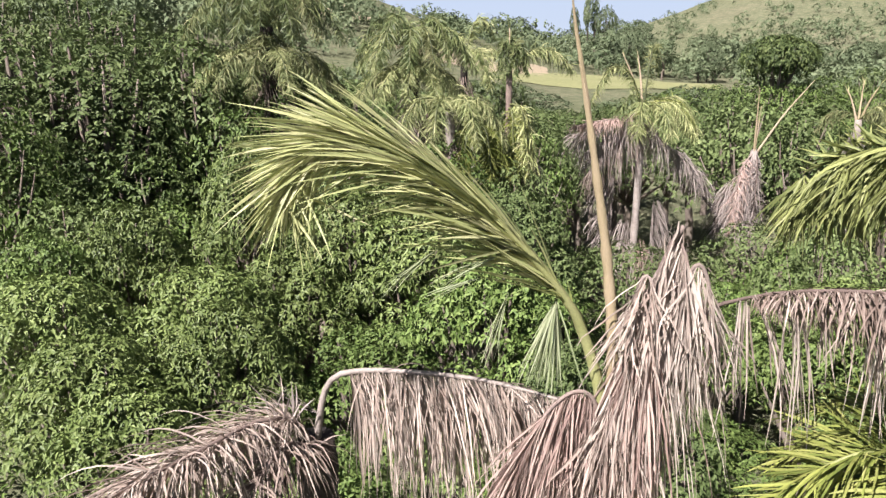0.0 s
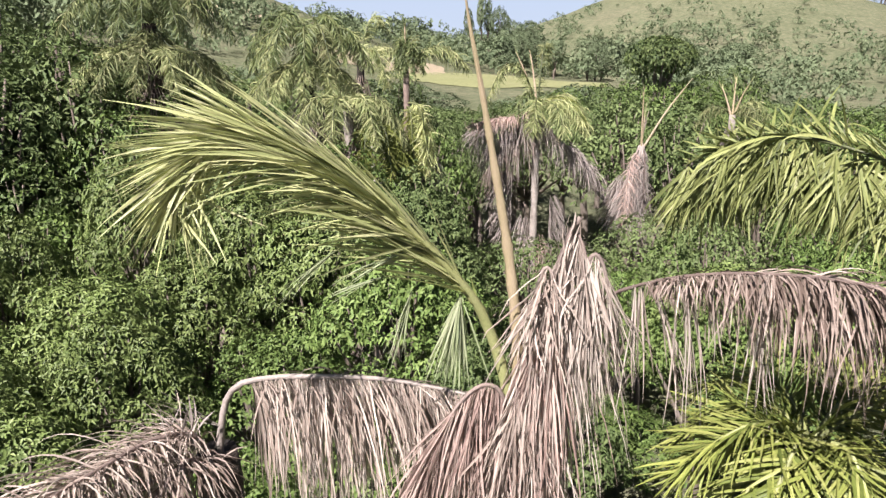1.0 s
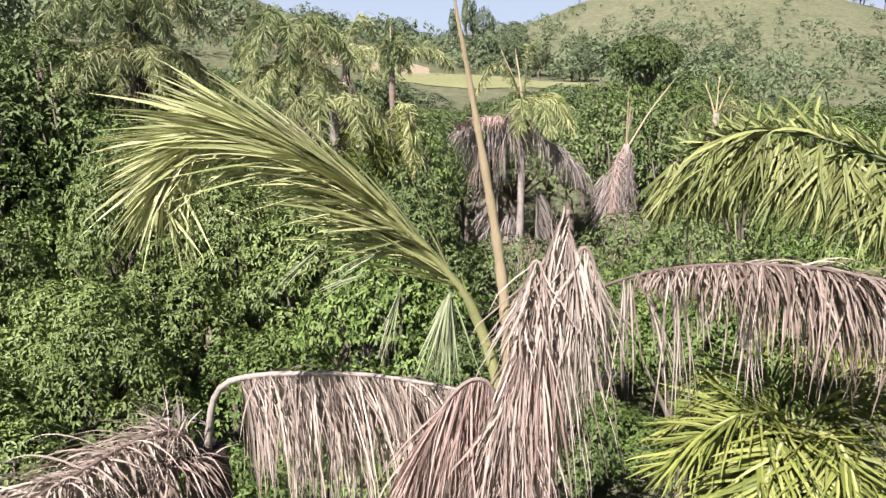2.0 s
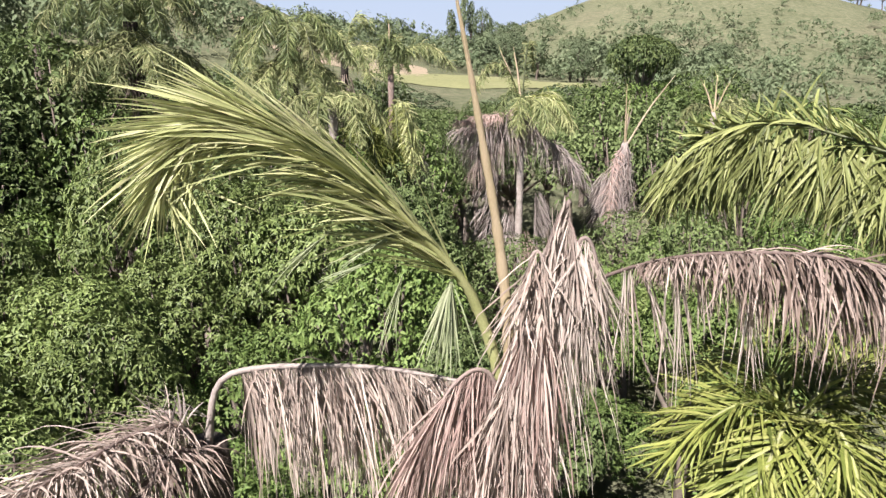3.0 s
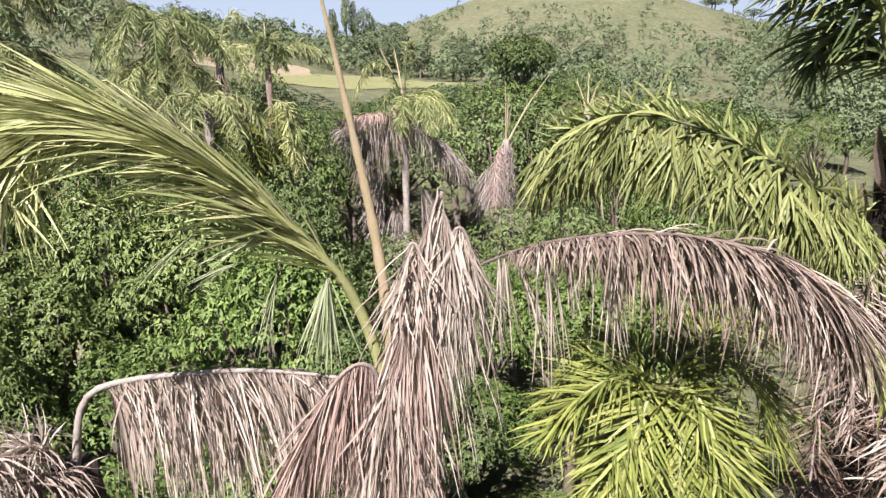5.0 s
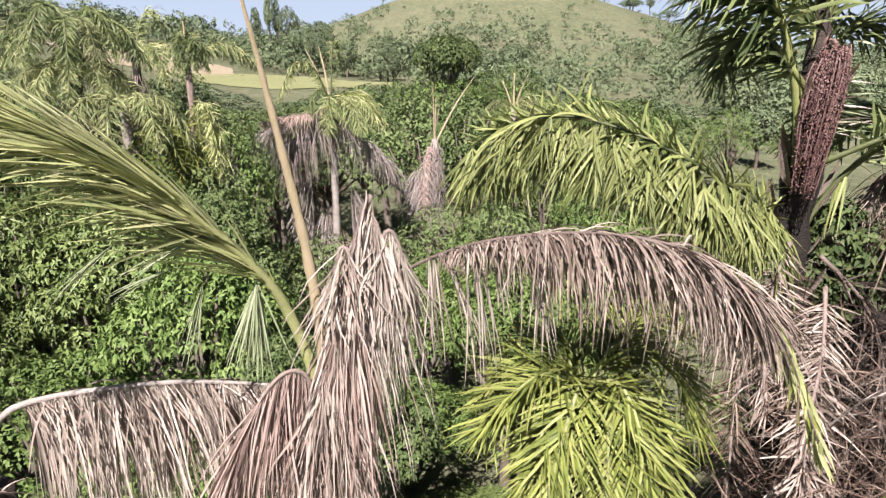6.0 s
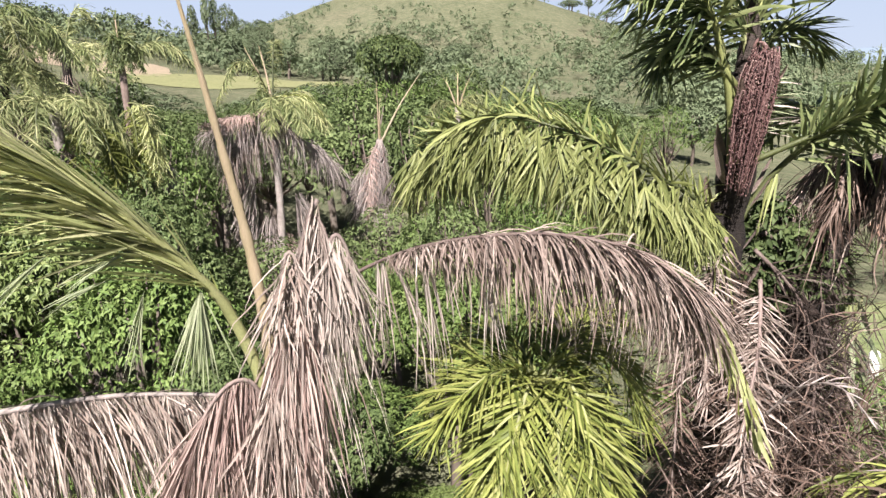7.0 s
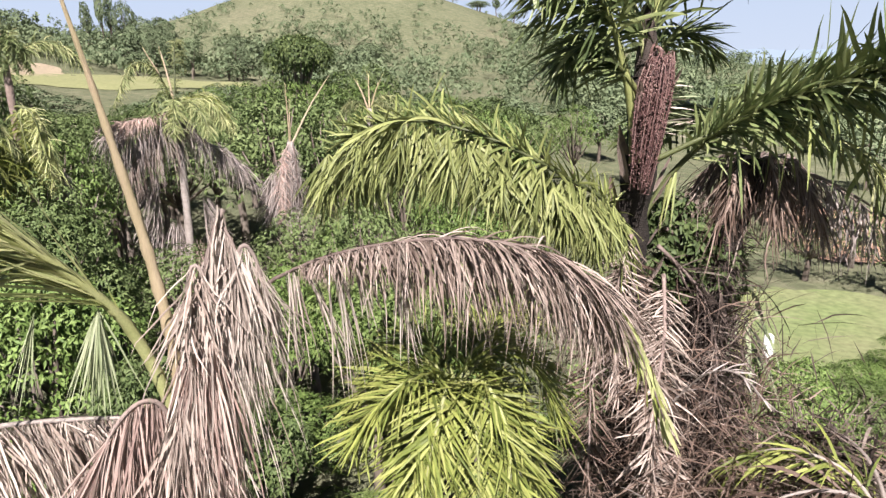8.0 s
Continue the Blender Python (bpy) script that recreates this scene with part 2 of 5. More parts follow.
def tube(pts, radii, sides=7, verts=None, faces=None, flat=1.0, bumpy=0.0, rng=random):
    """A tapered tube along pts, closed at both ends."""
    verts = [] if verts is None else verts
    faces = [] if faces is None else faces
    base = len(verts)
    ref = Vector((0.3, 0.9, 0.2))
    for i, p in enumerate(pts):
        d = (pts[min(i + 1, len(pts) - 1)] - pts[max(i - 1, 0)]).normalized()
        if abs(d.dot(ref)) > 0.95:
            ref = Vector((1, 0.1, 0))
        u = d.cross(ref).normalized()
        v = u.cross(d)
        r = radii[i]
        for k in range(sides):
            a = 2 * math.pi * k / sides
            j = 1 + (rng.uniform(-bumpy, bumpy) if bumpy else 0)
            verts.append(p + (u * math.cos(a) + v * math.sin(a) * flat) * r * j)
    for i in range(len(pts) - 1):
        for k in range(sides):
            a, b = base + i * sides + k, base + i * sides + (k + 1) % sides
            faces.append((a, b, b + sides, a + sides))
    faces.append(tuple(base + k for k in reversed(range(sides))))
    last = base + (len(pts) - 1) * sides
    faces.append(tuple(last + k for k in range(sides)))
    return verts, faces


def blade(p, d, length, width, droop, rng, segs=7, twist=0.5, jitter=0.05, fold=0.25, face=None, verts=None, faces=None, blunt=0.0):
    """A long folded leaflet that starts at p along d and sinks under its weight."""
    verts = [] if verts is None else verts
    faces = [] if faces is None else faces
    base = len(verts)
    d = Vector(d).normalized()
    n = Vector(face) if face is not None else UP.copy()
    n = n - d * n.dot(d)
    if n.length < 1e-3:
        n = d.orthogonal()
    n.normalize()
    n = Matrix.Rotation(rng.uniform(-twist, twist), 3, d) @ n
    turn = rng.uniform(-twist, twist) * 0.7
    step = length / segs
    p = Vector(p)
    for i in range(segs + 1):
        t = i / segs
        w = width * min(1.0, 0.35 + 3.2 * t) * (1 - max(0.0, (t - 0.45) / 0.55) ** (1.5 + blunt) * (1 - 0.35 * min(1, blunt))) * 0.5
        if i == segs and blunt < 0.5:
            w = width * 0.04
        s = d.cross(n).normalized()
        verts.append(p + s * w + n * w * fold)
        verts.append(p.copy())
        verts.append(p - s * w + n * w * fold)
        p = p + d * step
        d = (d - UP * droop * step * (0.4 + 1.2 * t) * (1.1 - abs(d.z) * 0.6 if d.z < 0 else 1.1) + Vector((rng.gauss(0, jitter), rng.gauss(0, jitter), rng.gauss(0, jitter)))).normalized()
        n = n - d * n.dot(d)
        n = (Matrix.Rotation(turn / segs, 3, d) @ n).normalized()
    for i in range(segs):
        a = base + 3 * i
        faces.append((a, a + 1, a + 4, a + 3))
        faces.append((a + 1, a + 2, a + 5, a + 4))
    return verts, faces


def frond(parent, pts, seed, pairs=50, length=0.8, width=0.03, angle=(55, 30), lift=(-20, 20), droop=1.2, leaf=None, stalk=None,
          thick=(0.03, 0.006), start=0.2, shape=None, label="", joined=False, twist=0.6, jitter=0.05, segs=7, clump=0.0,
          spread=0.15, name="frond", blunt=0.0, wild=0.12, sag=0.0, end=1.0, wind=(0, 0, 0)):
    """A palm leaf: a stalk along pts, with two rows of leaflets from start to its tip."""
    rng = random.Random(seed)
    n = 26 if not joined else 14
    line = spline(pts, n)
    radii = [thick[0] + (thick[1] - thick[0]) * (i / n) ** 0.8 for i in range(n + 1)]
    verts, faces = tube(line, radii, 7 if not joined else 5, bumpy=0.14, rng=rng)
    ob = None
    if not joined:
        ob = part_of(name, verts, faces, stalk, parent, label, line[0])
    lv, lf = [], []
    single = min(1.0, 0.5 * ONE_BY_ONE / pairs)
    for i in range(pairs):
        s = start + (1 - start) * (i + rng.uniform(0.1, 0.9)) / pairs
        if clump:
            s = start + (1 - start) * (round((s - start) / (1 - start) * clump) + rng.gauss(0, 0.17)) / clump
        s = min(0.999, max(0.0, start + (s - start) * (end - start) / (1 - start)))
        k = min(n - 1, int(s * n))
        f = s * n - k
        p = line[k].lerp(line[k + 1], f)
        t = (line[k + 1] - line[k]).normalized()
        side = t.cross(UP)
        if side.length < 0.1:
            side = t.cross(Vector((0.4, -0.9, 0)))
        side.normalize()
        nrm = side.cross(t).normalized()
        u = (s - start) / (1 - start)
        prof = shape(u) if shape else math.sin(math.pi * (0.14 + 0.78 * u)) ** 0.6
        for sign in (-1, 1):
            a = radians(angle[0] + (angle[1] - angle[0]) * u + rng.gauss(0, 7))
            b = radians(rng.uniform(*lift))
            a *= 1 + sag * max(0.0, -math.sin(b))
            d = t * math.cos(a) + (side * sign * math.cos(b) + nrm * math.sin(b)) * math.sin(a)
            d = d + Vector((rng.gauss(0, wild), rng.gauss(0, wild), rng.gauss(0, wild))) + Vector(wind) * (1 - u)
            ln = length * prof * (1 + rng.uniform(-spread, spread))
            w = width * (0.8 + 0.4 * rng.random()) * (0.6 + 0.4 * prof)
            if joined or rng.random() > single:
                blade(p, d, ln, w, droop, rng, min(5, segs) if joined else segs, twist, jitter, verts=lv, faces=lf, face=nrm, blunt=blunt)
            else:
                v, fc = blade(p, d, ln, w, droop * rng.uniform(0.8, 1.25), rng, segs, twist, jitter, face=nrm, blunt=blunt)
                part_of("leaflet", v, fc, leaf, ob, origin=p)
    if joined:
        base = len(verts)
        nf = len(faces)
        verts += lv
        faces += [tuple(q + base for q in fc) for fc in lf]
        ob = part_of(name, verts, faces, stalk, parent, label, line[0])
        ob.data.materials.append(leaf)
        idx = np.zeros(len(faces), dtype=np.int32)
        idx[nf:] = 1
        ob.data.polygons.foreach_set("material_index", idx)
    elif lf:
        tagged(part_of("foliage", lv, lf, leaf, ob, origin=line[0]), kind="stuff")
    return ob


def skirt(parent, tops, seed, count, length, width, spread_dir, droop, leaf, label, name="dead_frond", stalk=None, thick=(0.02, 0.008), segs=8, jitter=0.10, out=0.35, twist=1.5, blunt=0.3, singles=ONE_BY_ONE):
    """Dead leaflets that hang from a collapsed stalk, fanned out below it."""
    rng = random.Random(seed)
    line = spline(tops, 24)
    verts, faces = tube(line, [thick[0] + (thick[1] - thick[0]) * i / 24 for i in range(25)], 7)
    ob = part_of(name, verts, faces, stalk or M_RACHIS_DEAD, parent, label, line[0])
    rest_v, rest_f = [], []
    for i in range(count):
        s = rng.random()
        k = min(23, int(s * 24))
        p = line[k].lerp(line[k + 1], s * 24 - k)
        d = Vector((rng.gauss(0, out), rng.gauss(0, out), rng.uniform(-0.9, 0.0))) + Vector(spread_dir(s, rng))
        ln = length(s) * rng.uniform(0.65, 1.15)
        many = i >= singles
        v, f = blade(p, d, ln, width * rng.uniform(0.6, 1.35), droop * rng.uniform(0.7, 1.3), rng, segs, twist, jitter, fold=0.35, blunt=blunt,
                     verts=rest_v if many else None, faces=rest_f if many else None)
        if not many:
            part_of("leaflet", v, f, leaf, ob, origin=p)
    if rest_f:
        tagged(part_of("foliage", rest_v, rest_f, leaf, ob, origin=line[0]), kind="stuff")
    return ob


def strands(parent, line, places, seed, leaf, blades=8, length=0.9, width=0.02, cling=0.05, lean=(0, 0), droop=1.6, singles=150, wavy=0.035):
    """Dead leaflets that cling together in ropes below a stalk."""
    rng = random.Random(seed)
    done, rest_v, rest_f = 0, [], []
    for s in places:
        k = min(len(line) - 2, int(s * (len(line) - 1)))
        p = line[k].lerp(line[k + 1], s * (len(line) - 1) - k)
        way = Vector((lean[0] + rng.gauss(0, 0.14), lean[1] + rng.gauss(0, 0.12), -1.0))
        full = length * rng.uniform(0.6, 1.1)
        for _ in range(rng.randint(blades - 3, blades + 3)):
            q = p + Vector((rng.gauss(0, 0.022), rng.gauss(0, 0.022), rng.uniform(-0.02, 0.01)))
            many = done >= singles
            v, f = blade(q, way + Vector((rng.gauss(0, cling), rng.gauss(0, cling), 0)), full * rng.uniform(0.55, 1.05), width * rng.uniform(0.6, 1.4), droop, rng, 8, 1.4, wavy, fold=0.4, blunt=0.2,
                         verts=rest_v if many else None, faces=rest_f if many else None)
            done += 1
            if not many:
                part_of("leaflet", v, f, leaf, parent, origin=q)
    if rest_f:
        tagged(part_of("foliage", rest_v, rest_f, leaf, parent, origin=line[0]), kind="stuff")


def tufts(parent, line, seed, leaf, count, many, length, width, singles=120, drop=0.34):
    """Leaflets in hanging fans, in uneven layers below a drooping stalk."""
    rng = random.Random(seed)
    n = len(line) - 1
    done, rest_v, rest_f = 0, [], []
    for k in range(count):
        i = min(n - 1, int(n * (0.06 + 0.93 * (k + rng.random()) / count)))
        t = (line[i + 1] - line[i]).normalized()
        side = t.cross(UP).normalized() * rng.choice((-1, 1))
        down = drop * rng.random() ** 1.3
        p = line[i].lerp(line[i + 1], rng.random()) + side * (0.03 + 0.35 * down + rng.uniform(0, 0.08)) - UP * down
        way = side * rng.uniform(0.0, 0.5) + t * rng.gauss(0.12, 0.32) - UP * rng.uniform(0.6, 1.2)
        for _ in range(rng.randint(*many)):
            d = way + Vector((rng.gauss(0, 0.24), rng.gauss(0, 0.24), rng.gauss(0, 0.15)))
            single = done < singles and k % 3 == 0
            v, f = blade(p, d, rng.uniform(*length), width * rng.uniform(0.6, 1.2), 1.6, rng, 5, 1.3, 0.05, fold=0.3, face=side, blunt=0.2, verts=None if single else rest_v, faces=None if single else rest_f)
            if single:
                done += 1
                part_of("leaflet", v, f, leaf, parent, origin=p)
    tagged(part_of("foliage", rest_v, rest_f, leaf, parent, origin=line[0]), kind="stuff")


def leaf_mesh(name, p, d, n, ln, w, mat, droop=0.25):
    """Many small leaves in one mesh: p roots, d directions, n facings."""
    d = d / np.linalg.norm(d, axis=1, keepdims=True)
    s = np.cross(d, n)
    s /= np.linalg.norm(s, axis=1, keepdims=True) + 1e-9
    nn = np.cross(s, d)
    ln, w = ln[:, None], w[:, None]
    mid = p + d * ln * 0.45
    tip = p + d * ln
    tip[:, 2] -= (ln * droop)[:, 0]
    v = np.stack([p, mid + s * w * 0.5 + nn * w * 0.18, tip, mid - s * w * 0.5 + nn * w * 0.18], 1).reshape(-1, 3)
    k = np.arange(len(p))[:, None] * 4
    tri = np.concatenate([k + [0, 1, 2], k + [0, 2, 3]], 1).reshape(-1, 3)
    mesh = bpy.data.meshes.new(name)
    mesh.vertices.add(len(v))
    mesh.vertices.foreach_set("co", v.ravel())
    mesh.loops.add(tri.size)
    mesh.loops.foreach_set("vertex_index", tri.ravel().astype(np.int32))
    mesh.polygons.add(len(tri))
    mesh.polygons.foreach_set("loop_start", np.arange(0, tri.size, 3, dtype=np.int32))
    mesh.materials.append(mat)
    mesh.update(calc_edges=True)
    mesh.validate()
    return mesh


def crown_points(rng, lobes, count, keep_low=0.25):
    """Twig ends on the outside of a heap of lobes, with the way each one points."""
    c = np.array([q[:3] for q in lobes])
    r = np.array([q[3] for q in lobes])
    pick = rng.choice(len(lobes), count * 3, p=r ** 2 / (r ** 2).sum())
    o = rng.normal(size=(count * 3, 3))
    o /= np.linalg.norm(o, axis=1, keepdims=True)
    p = c[pick] + o * (r[pick] * rng.uniform(0.72, 1.08, count * 3))[:, None]
    inside = np.zeros(len(p), bool)
    for cc, rr in zip(c, r):
        inside |= np.linalg.norm(p - cc, axis=1) < rr * 0.70
    ok = ~inside & ((o[:, 2] > (-0.35 if keep_low > 0.1 else -0.05)) | (rng.random(len(p)) < keep_low))
    return p[ok][:count], o[ok][:count]


def rosettes(rng, p, o, leaves, ln, w, splay=0.9, sink=0.3):
    """Leaves whorled round every twig end."""
    k = len(p)
    a = rng.normal(size=(k, 3))
    u = np.cross(o, a)
    u /= np.linalg.norm(u, axis=1, keepdims=True)
    v = np.cross(o, u)
    P, D, N, L, W = [], [], [], [], []
    for j in range(leaves):
        th = 2 * np.pi * (j + rng.uniform(-0.3, 0.3, k)) / leaves
        ring = u * np.cos(th)[:, None] + v * np.sin(th)[:, None]
        d = o * rng.uniform(0.15, 0.75, k)[:, None] + ring * splay
        d[:, 2] -= sink
        d += rng.normal(0, 0.15, (k, 3))
        P.append(p + rng.normal(0, ln * 0.15, (k, 3)))
        D.append(d)
        N.append(o + rng.normal(0, 0.25, (k, 3)) + [0, 0, 0.4])
        L.append(ln * rng.uniform(0.65, 1.25, k))
        W.append(w * rng.uniform(0.7, 1.25, k))
    return tuple(np.concatenate(q) for q in (P, D, N, L, W))


def make_tree(name, seed, height, radius, lobe_count, twigs, leaves, ln, w, mat, label, category, depth=0.9, lobe=(0.35, 0.6), sink=0.3, group="", flat=0.7, low=0.25):
    """A tapered trunk with limbs under an uneven crown; its base stands at the origin."""
    rng = np.random.default_rng(seed)
    py = random.Random(seed)
    ob = thing(name, (0, 0, 0), label, category, group)
    lobes = []
    mid = height - radius * depth
    for i in range(lobe_count):
        a = 2.399963 * i + py.uniform(-0.4, 0.4)
        q = math.sqrt((i + 0.5) / lobe_count)
        rr = radius * py.uniform(*lobe)
        rad = max(0.0, radius - rr * 0.8) * q
        z = mid + (height - mid - rr) * (1 - q * q * 0.8) * py.uniform(0.75, 1.05) - (radius * flat * q ** 3) * py.uniform(0.3, 0.9)
        lobes.append((rad * math.cos(a), rad * math.sin(a), z, rr))
    v, f = [], []
    fork = Vector((py.uniform(-0.1, 0.1) * radius, py.uniform(-0.1, 0.1) * radius, mid * 0.55))
    r0 = 0.028 * height + 0.02
    tube(spline([(0, 0, -0.5), (0.05 * radius, 0, mid * 0.25), fork], 5), [r0, r0 * 0.9, r0 * 0.8, r0 * 0.75, r0 * 0.7, r0 * 0.65], 6, v, f)
    for x, y, z, rr in lobes[::2]:
        e = Vector((x, y, z + rr * 0.4))
        m = fork.lerp(e, 0.5) + Vector((py.uniform(-0.2, 0.2) * rr, py.uniform(-0.2, 0.2) * rr, -0.15 * rr))
        tube(spline([fork, m, e], 3), [r0 * 0.5, r0 * 0.35, r0 * 0.2, r0 * 0.06], 4, v, f)
    part_of("trunk", v, f, M_WOOD, ob, origin=(0, 0, 0))
    p, o = crown_points(rng, lobes, twigs, low)
    pick = rng.random(len(p)) < 0.13
    inner = (p * 1.0)[pick]
    inner[:, :2] *= 0.65
    inner[:, 2] -= radius * 0.25
    p, o = np.concatenate([p, inner]), np.concatenate([o, o[pick]])
    mesh = leaf_mesh("crown", *rosettes(rng, p, o, leaves, ln, w, sink=sink), mat)
    crown = new("crown", mesh)
    crown.parent = ob
    WHERE[crown] = Vector((0, 0, 0))
    return ob


# ---------------------------------------------------------------- ground


def smooth(a, b, x):
    t = np.clip((x - a) / (b - a), 0, 1)
    return t * t * (3 - 2 * t)


def hump(x, y, cx, cy, sx, sy, h):
    return h * np.exp(-((x - cx) / sx) ** 2 / 2 - ((y - cy) / sy) ** 2 / 2)


def land(x, y):
    """The height of the ground at a place."""
    x, y = np.asarray(x, float), np.asarray(y, float)
    z = 1.0 + 6.6 * smooth(10, 105, y + 0.15 * np.minimum(x, 0)) * (1 - 0.75 * smooth(20, 90, x - 0.55 * y))
    z = z + hump(x, y, 112, 238, 44, 60, 28) + hump(x, y, 182, 222, 46, 50, 13) + hump(x, y, 260, 190, 60, 60, 13)
    z = z + hump(x, y, -86, 190, 57, 60, 38) + hump(x, y, -45, 45, 22, 25, 5.5)
    z = z + hump(x, y, 20, 330, 200, 80, 12)
    z = z + (0.5 * np.sin(x * 0.11 + 1) * np.cos(y * 0.09) + 0.25 * np.sin(x * 0.31) * np.sin(y * 0.27 + 2)) * smooth(12, 60, np.hypot(x, y))
    z = z + 0.6 * np.sin(x * 0.045 + y * 0.02) * smooth(120, 220, y)
    return z


def land_z(x, y):
    return float(land(x, y))


def build_ground():
    rings = np.concatenate([[0.0], np.geomspace(1.5, 4000, 150)])
    spokes = 220
    verts, faces = [(0, 0, land_z(0, 0))], []
    for r in rings[1:]:
        a = np.linspace(0, 2 * np.pi, spokes, endpoint=False)
        x, y = r * np.cos(a), r * np.sin(a)
        verts += list(zip(x.tolist(), y.tolist(), land(x, y).tolist()))
    for k in range(spokes):
        faces.append((0, 1 + k, 1 + (k + 1) % spokes))
    for i in range(len(rings) - 2):
        b = 1 + i * spokes
        for k in range(spokes):
            k2 = (k + 1) % spokes
            faces.append((b + k, b + spokes + k, b + spokes + k2, b + k2))
    g = part_of("ground", verts, faces, M_GROUND, origin=(0, 0, 0))
    tagged(g, "grassy valley ground rising into green hills", "ground", kind="structure")


def patch(name, cx, cy, rx, ry, turn, mat, label, lift=0.06, seed=1):
    """A sheet of other ground laid on the land, with an uneven edge."""
    rng = random.Random(seed)
    verts, faces, n, m = [], [], 40, 10
    wob = [1 + 0.10 * math.sin(3 * 2 * math.pi * k / n + seed) + 0.06 * rng.uniform(-1, 1) for k in range(n)]
    c, s = math.cos(radians(turn)), math.sin(radians(turn))
    verts.append((cx, cy, land_z(cx, cy) + lift))
    for i in range(1, m + 1):
        for k in range(n):
            a = 2 * math.pi * k / n
            q = i / m * wob[k]
            u, v = rx * q * math.cos(a), ry * q * math.sin(a)
            x, y = cx + u * c - v * s, cy + u * s + v * c
            verts.append((x, y, land_z(x, y) + lift))
    for k in range(n):
        faces.append((0, 1 + k, 1 + (k + 1) % n))
    for i in range(m - 1):
        b = 1 + i * n
        for k in range(n):
            k2 = (k + 1) % n
            faces.append((b + k, b + n + k, b + n + k2, b + k2))
    ob = part_of(name, verts, faces, mat)
    return tagged(ob, label, "field", kind="structure")


build_ground()
patch("field", 21, 106, 16, 12, 0, M_FIELD, "ripening yellow-green crop field on the valley floor", 0.1, 3)
patch("field", 2, 119, 13, 9, 0, M_TERRACE, "pale brown terraced field at the foot of the hill", 0.1, 5)
patch("field", -33, 140, 14, 9, 10, M_TERRACE, "brown terraced strip on the hillside", 0.35, 7)
patch("lawn", 24.3, 11.2, 6.5, 5.5, 20, M_LAWN, "short bright green grass beyond the palms", 0.06, 9)
patch("bare_earth", 42, 19, 7, 4, 30, M_EARTH, "bare reddish earth beside the grass", 0.12, 11)


def far_mountain():
    rng = random.Random(4)
    verts, faces, n = [], [], 60
    for k in range(n + 1):
        a = radians(40 - 110 * k / n)
        x, y = 3000 * math.sin(-a), 3000 * math.cos(a)
        h = 120 + 165 * math.exp(-((math.degrees(a) - 3.5) / 5.5) ** 2) + 60 * math.exp(-((math.degrees(a) + 30) / 18) ** 2) + rng.uniform(-5, 5)
        verts += [(x, y, -40), (x, y, h), (x * 1.05, y * 1.05, -40)]
    for k in range(n):
        b = 3 * k
        faces += [(b, b + 3, b + 4, b + 1), (b + 1, b + 4, b + 5, b + 2)]
    ob = part_of("backdrop", verts, faces, M_HAZE)
    tagged(ob, "pale blue mountain ridge far off in the haze", "mountain", kind="structure")


far_mountain()


def hazy_sky():
    """The pale sky low over the horizon, all round."""
    m = bpy.data.materials.new("hazy_low_sky")
    m.use_nodes = True
    nodes, links = m.node_tree.nodes, m.node_tree.links
    nodes.clear()
    out, glow = nodes.new("ShaderNodeOutputMaterial"), nodes.new("ShaderNodeEmission")
    coord, split, ramp = nodes.new("ShaderNodeTexCoord"), nodes.new("ShaderNodeSeparateXYZ"), nodes.new("ShaderNodeValToRGB")
    links.new(coord.outputs["Generated"], split.inputs[0])
    links.new(split.outputs["Z"], ramp.inputs[0])
    ramp.color_ramp.elements[0].color = (0.268, 0.298, 0.362, 1)
    ramp.color_ramp.elements[1].color = (0.218, 0.262, 0.348, 1)
    links.new(ramp.outputs[0], glow.inputs[0])
    links.new(glow.outputs[0], out.inputs[0])
    verts, faces, n, r = [], [], 96, 4200
    for k in range(n):
        a = 2 * math.pi * k / n
        verts += [(r * math.cos(a), r * math.sin(a), -60), (r * math.cos(a), r * math.sin(a), 720)]
    for k in range(n):
        a, b = 2 * k, 2 * ((k + 1) % n)
        faces.append((a, b, b + 1, a + 1))
    tagged(part_of("backdrop", verts, faces, m, origin=(0, 0, 0)), "pale bluish hazy sky above the horizon", "sky", kind="structure")


hazy_sky()

# ---------------------------------------------------------------- the dying palm in front


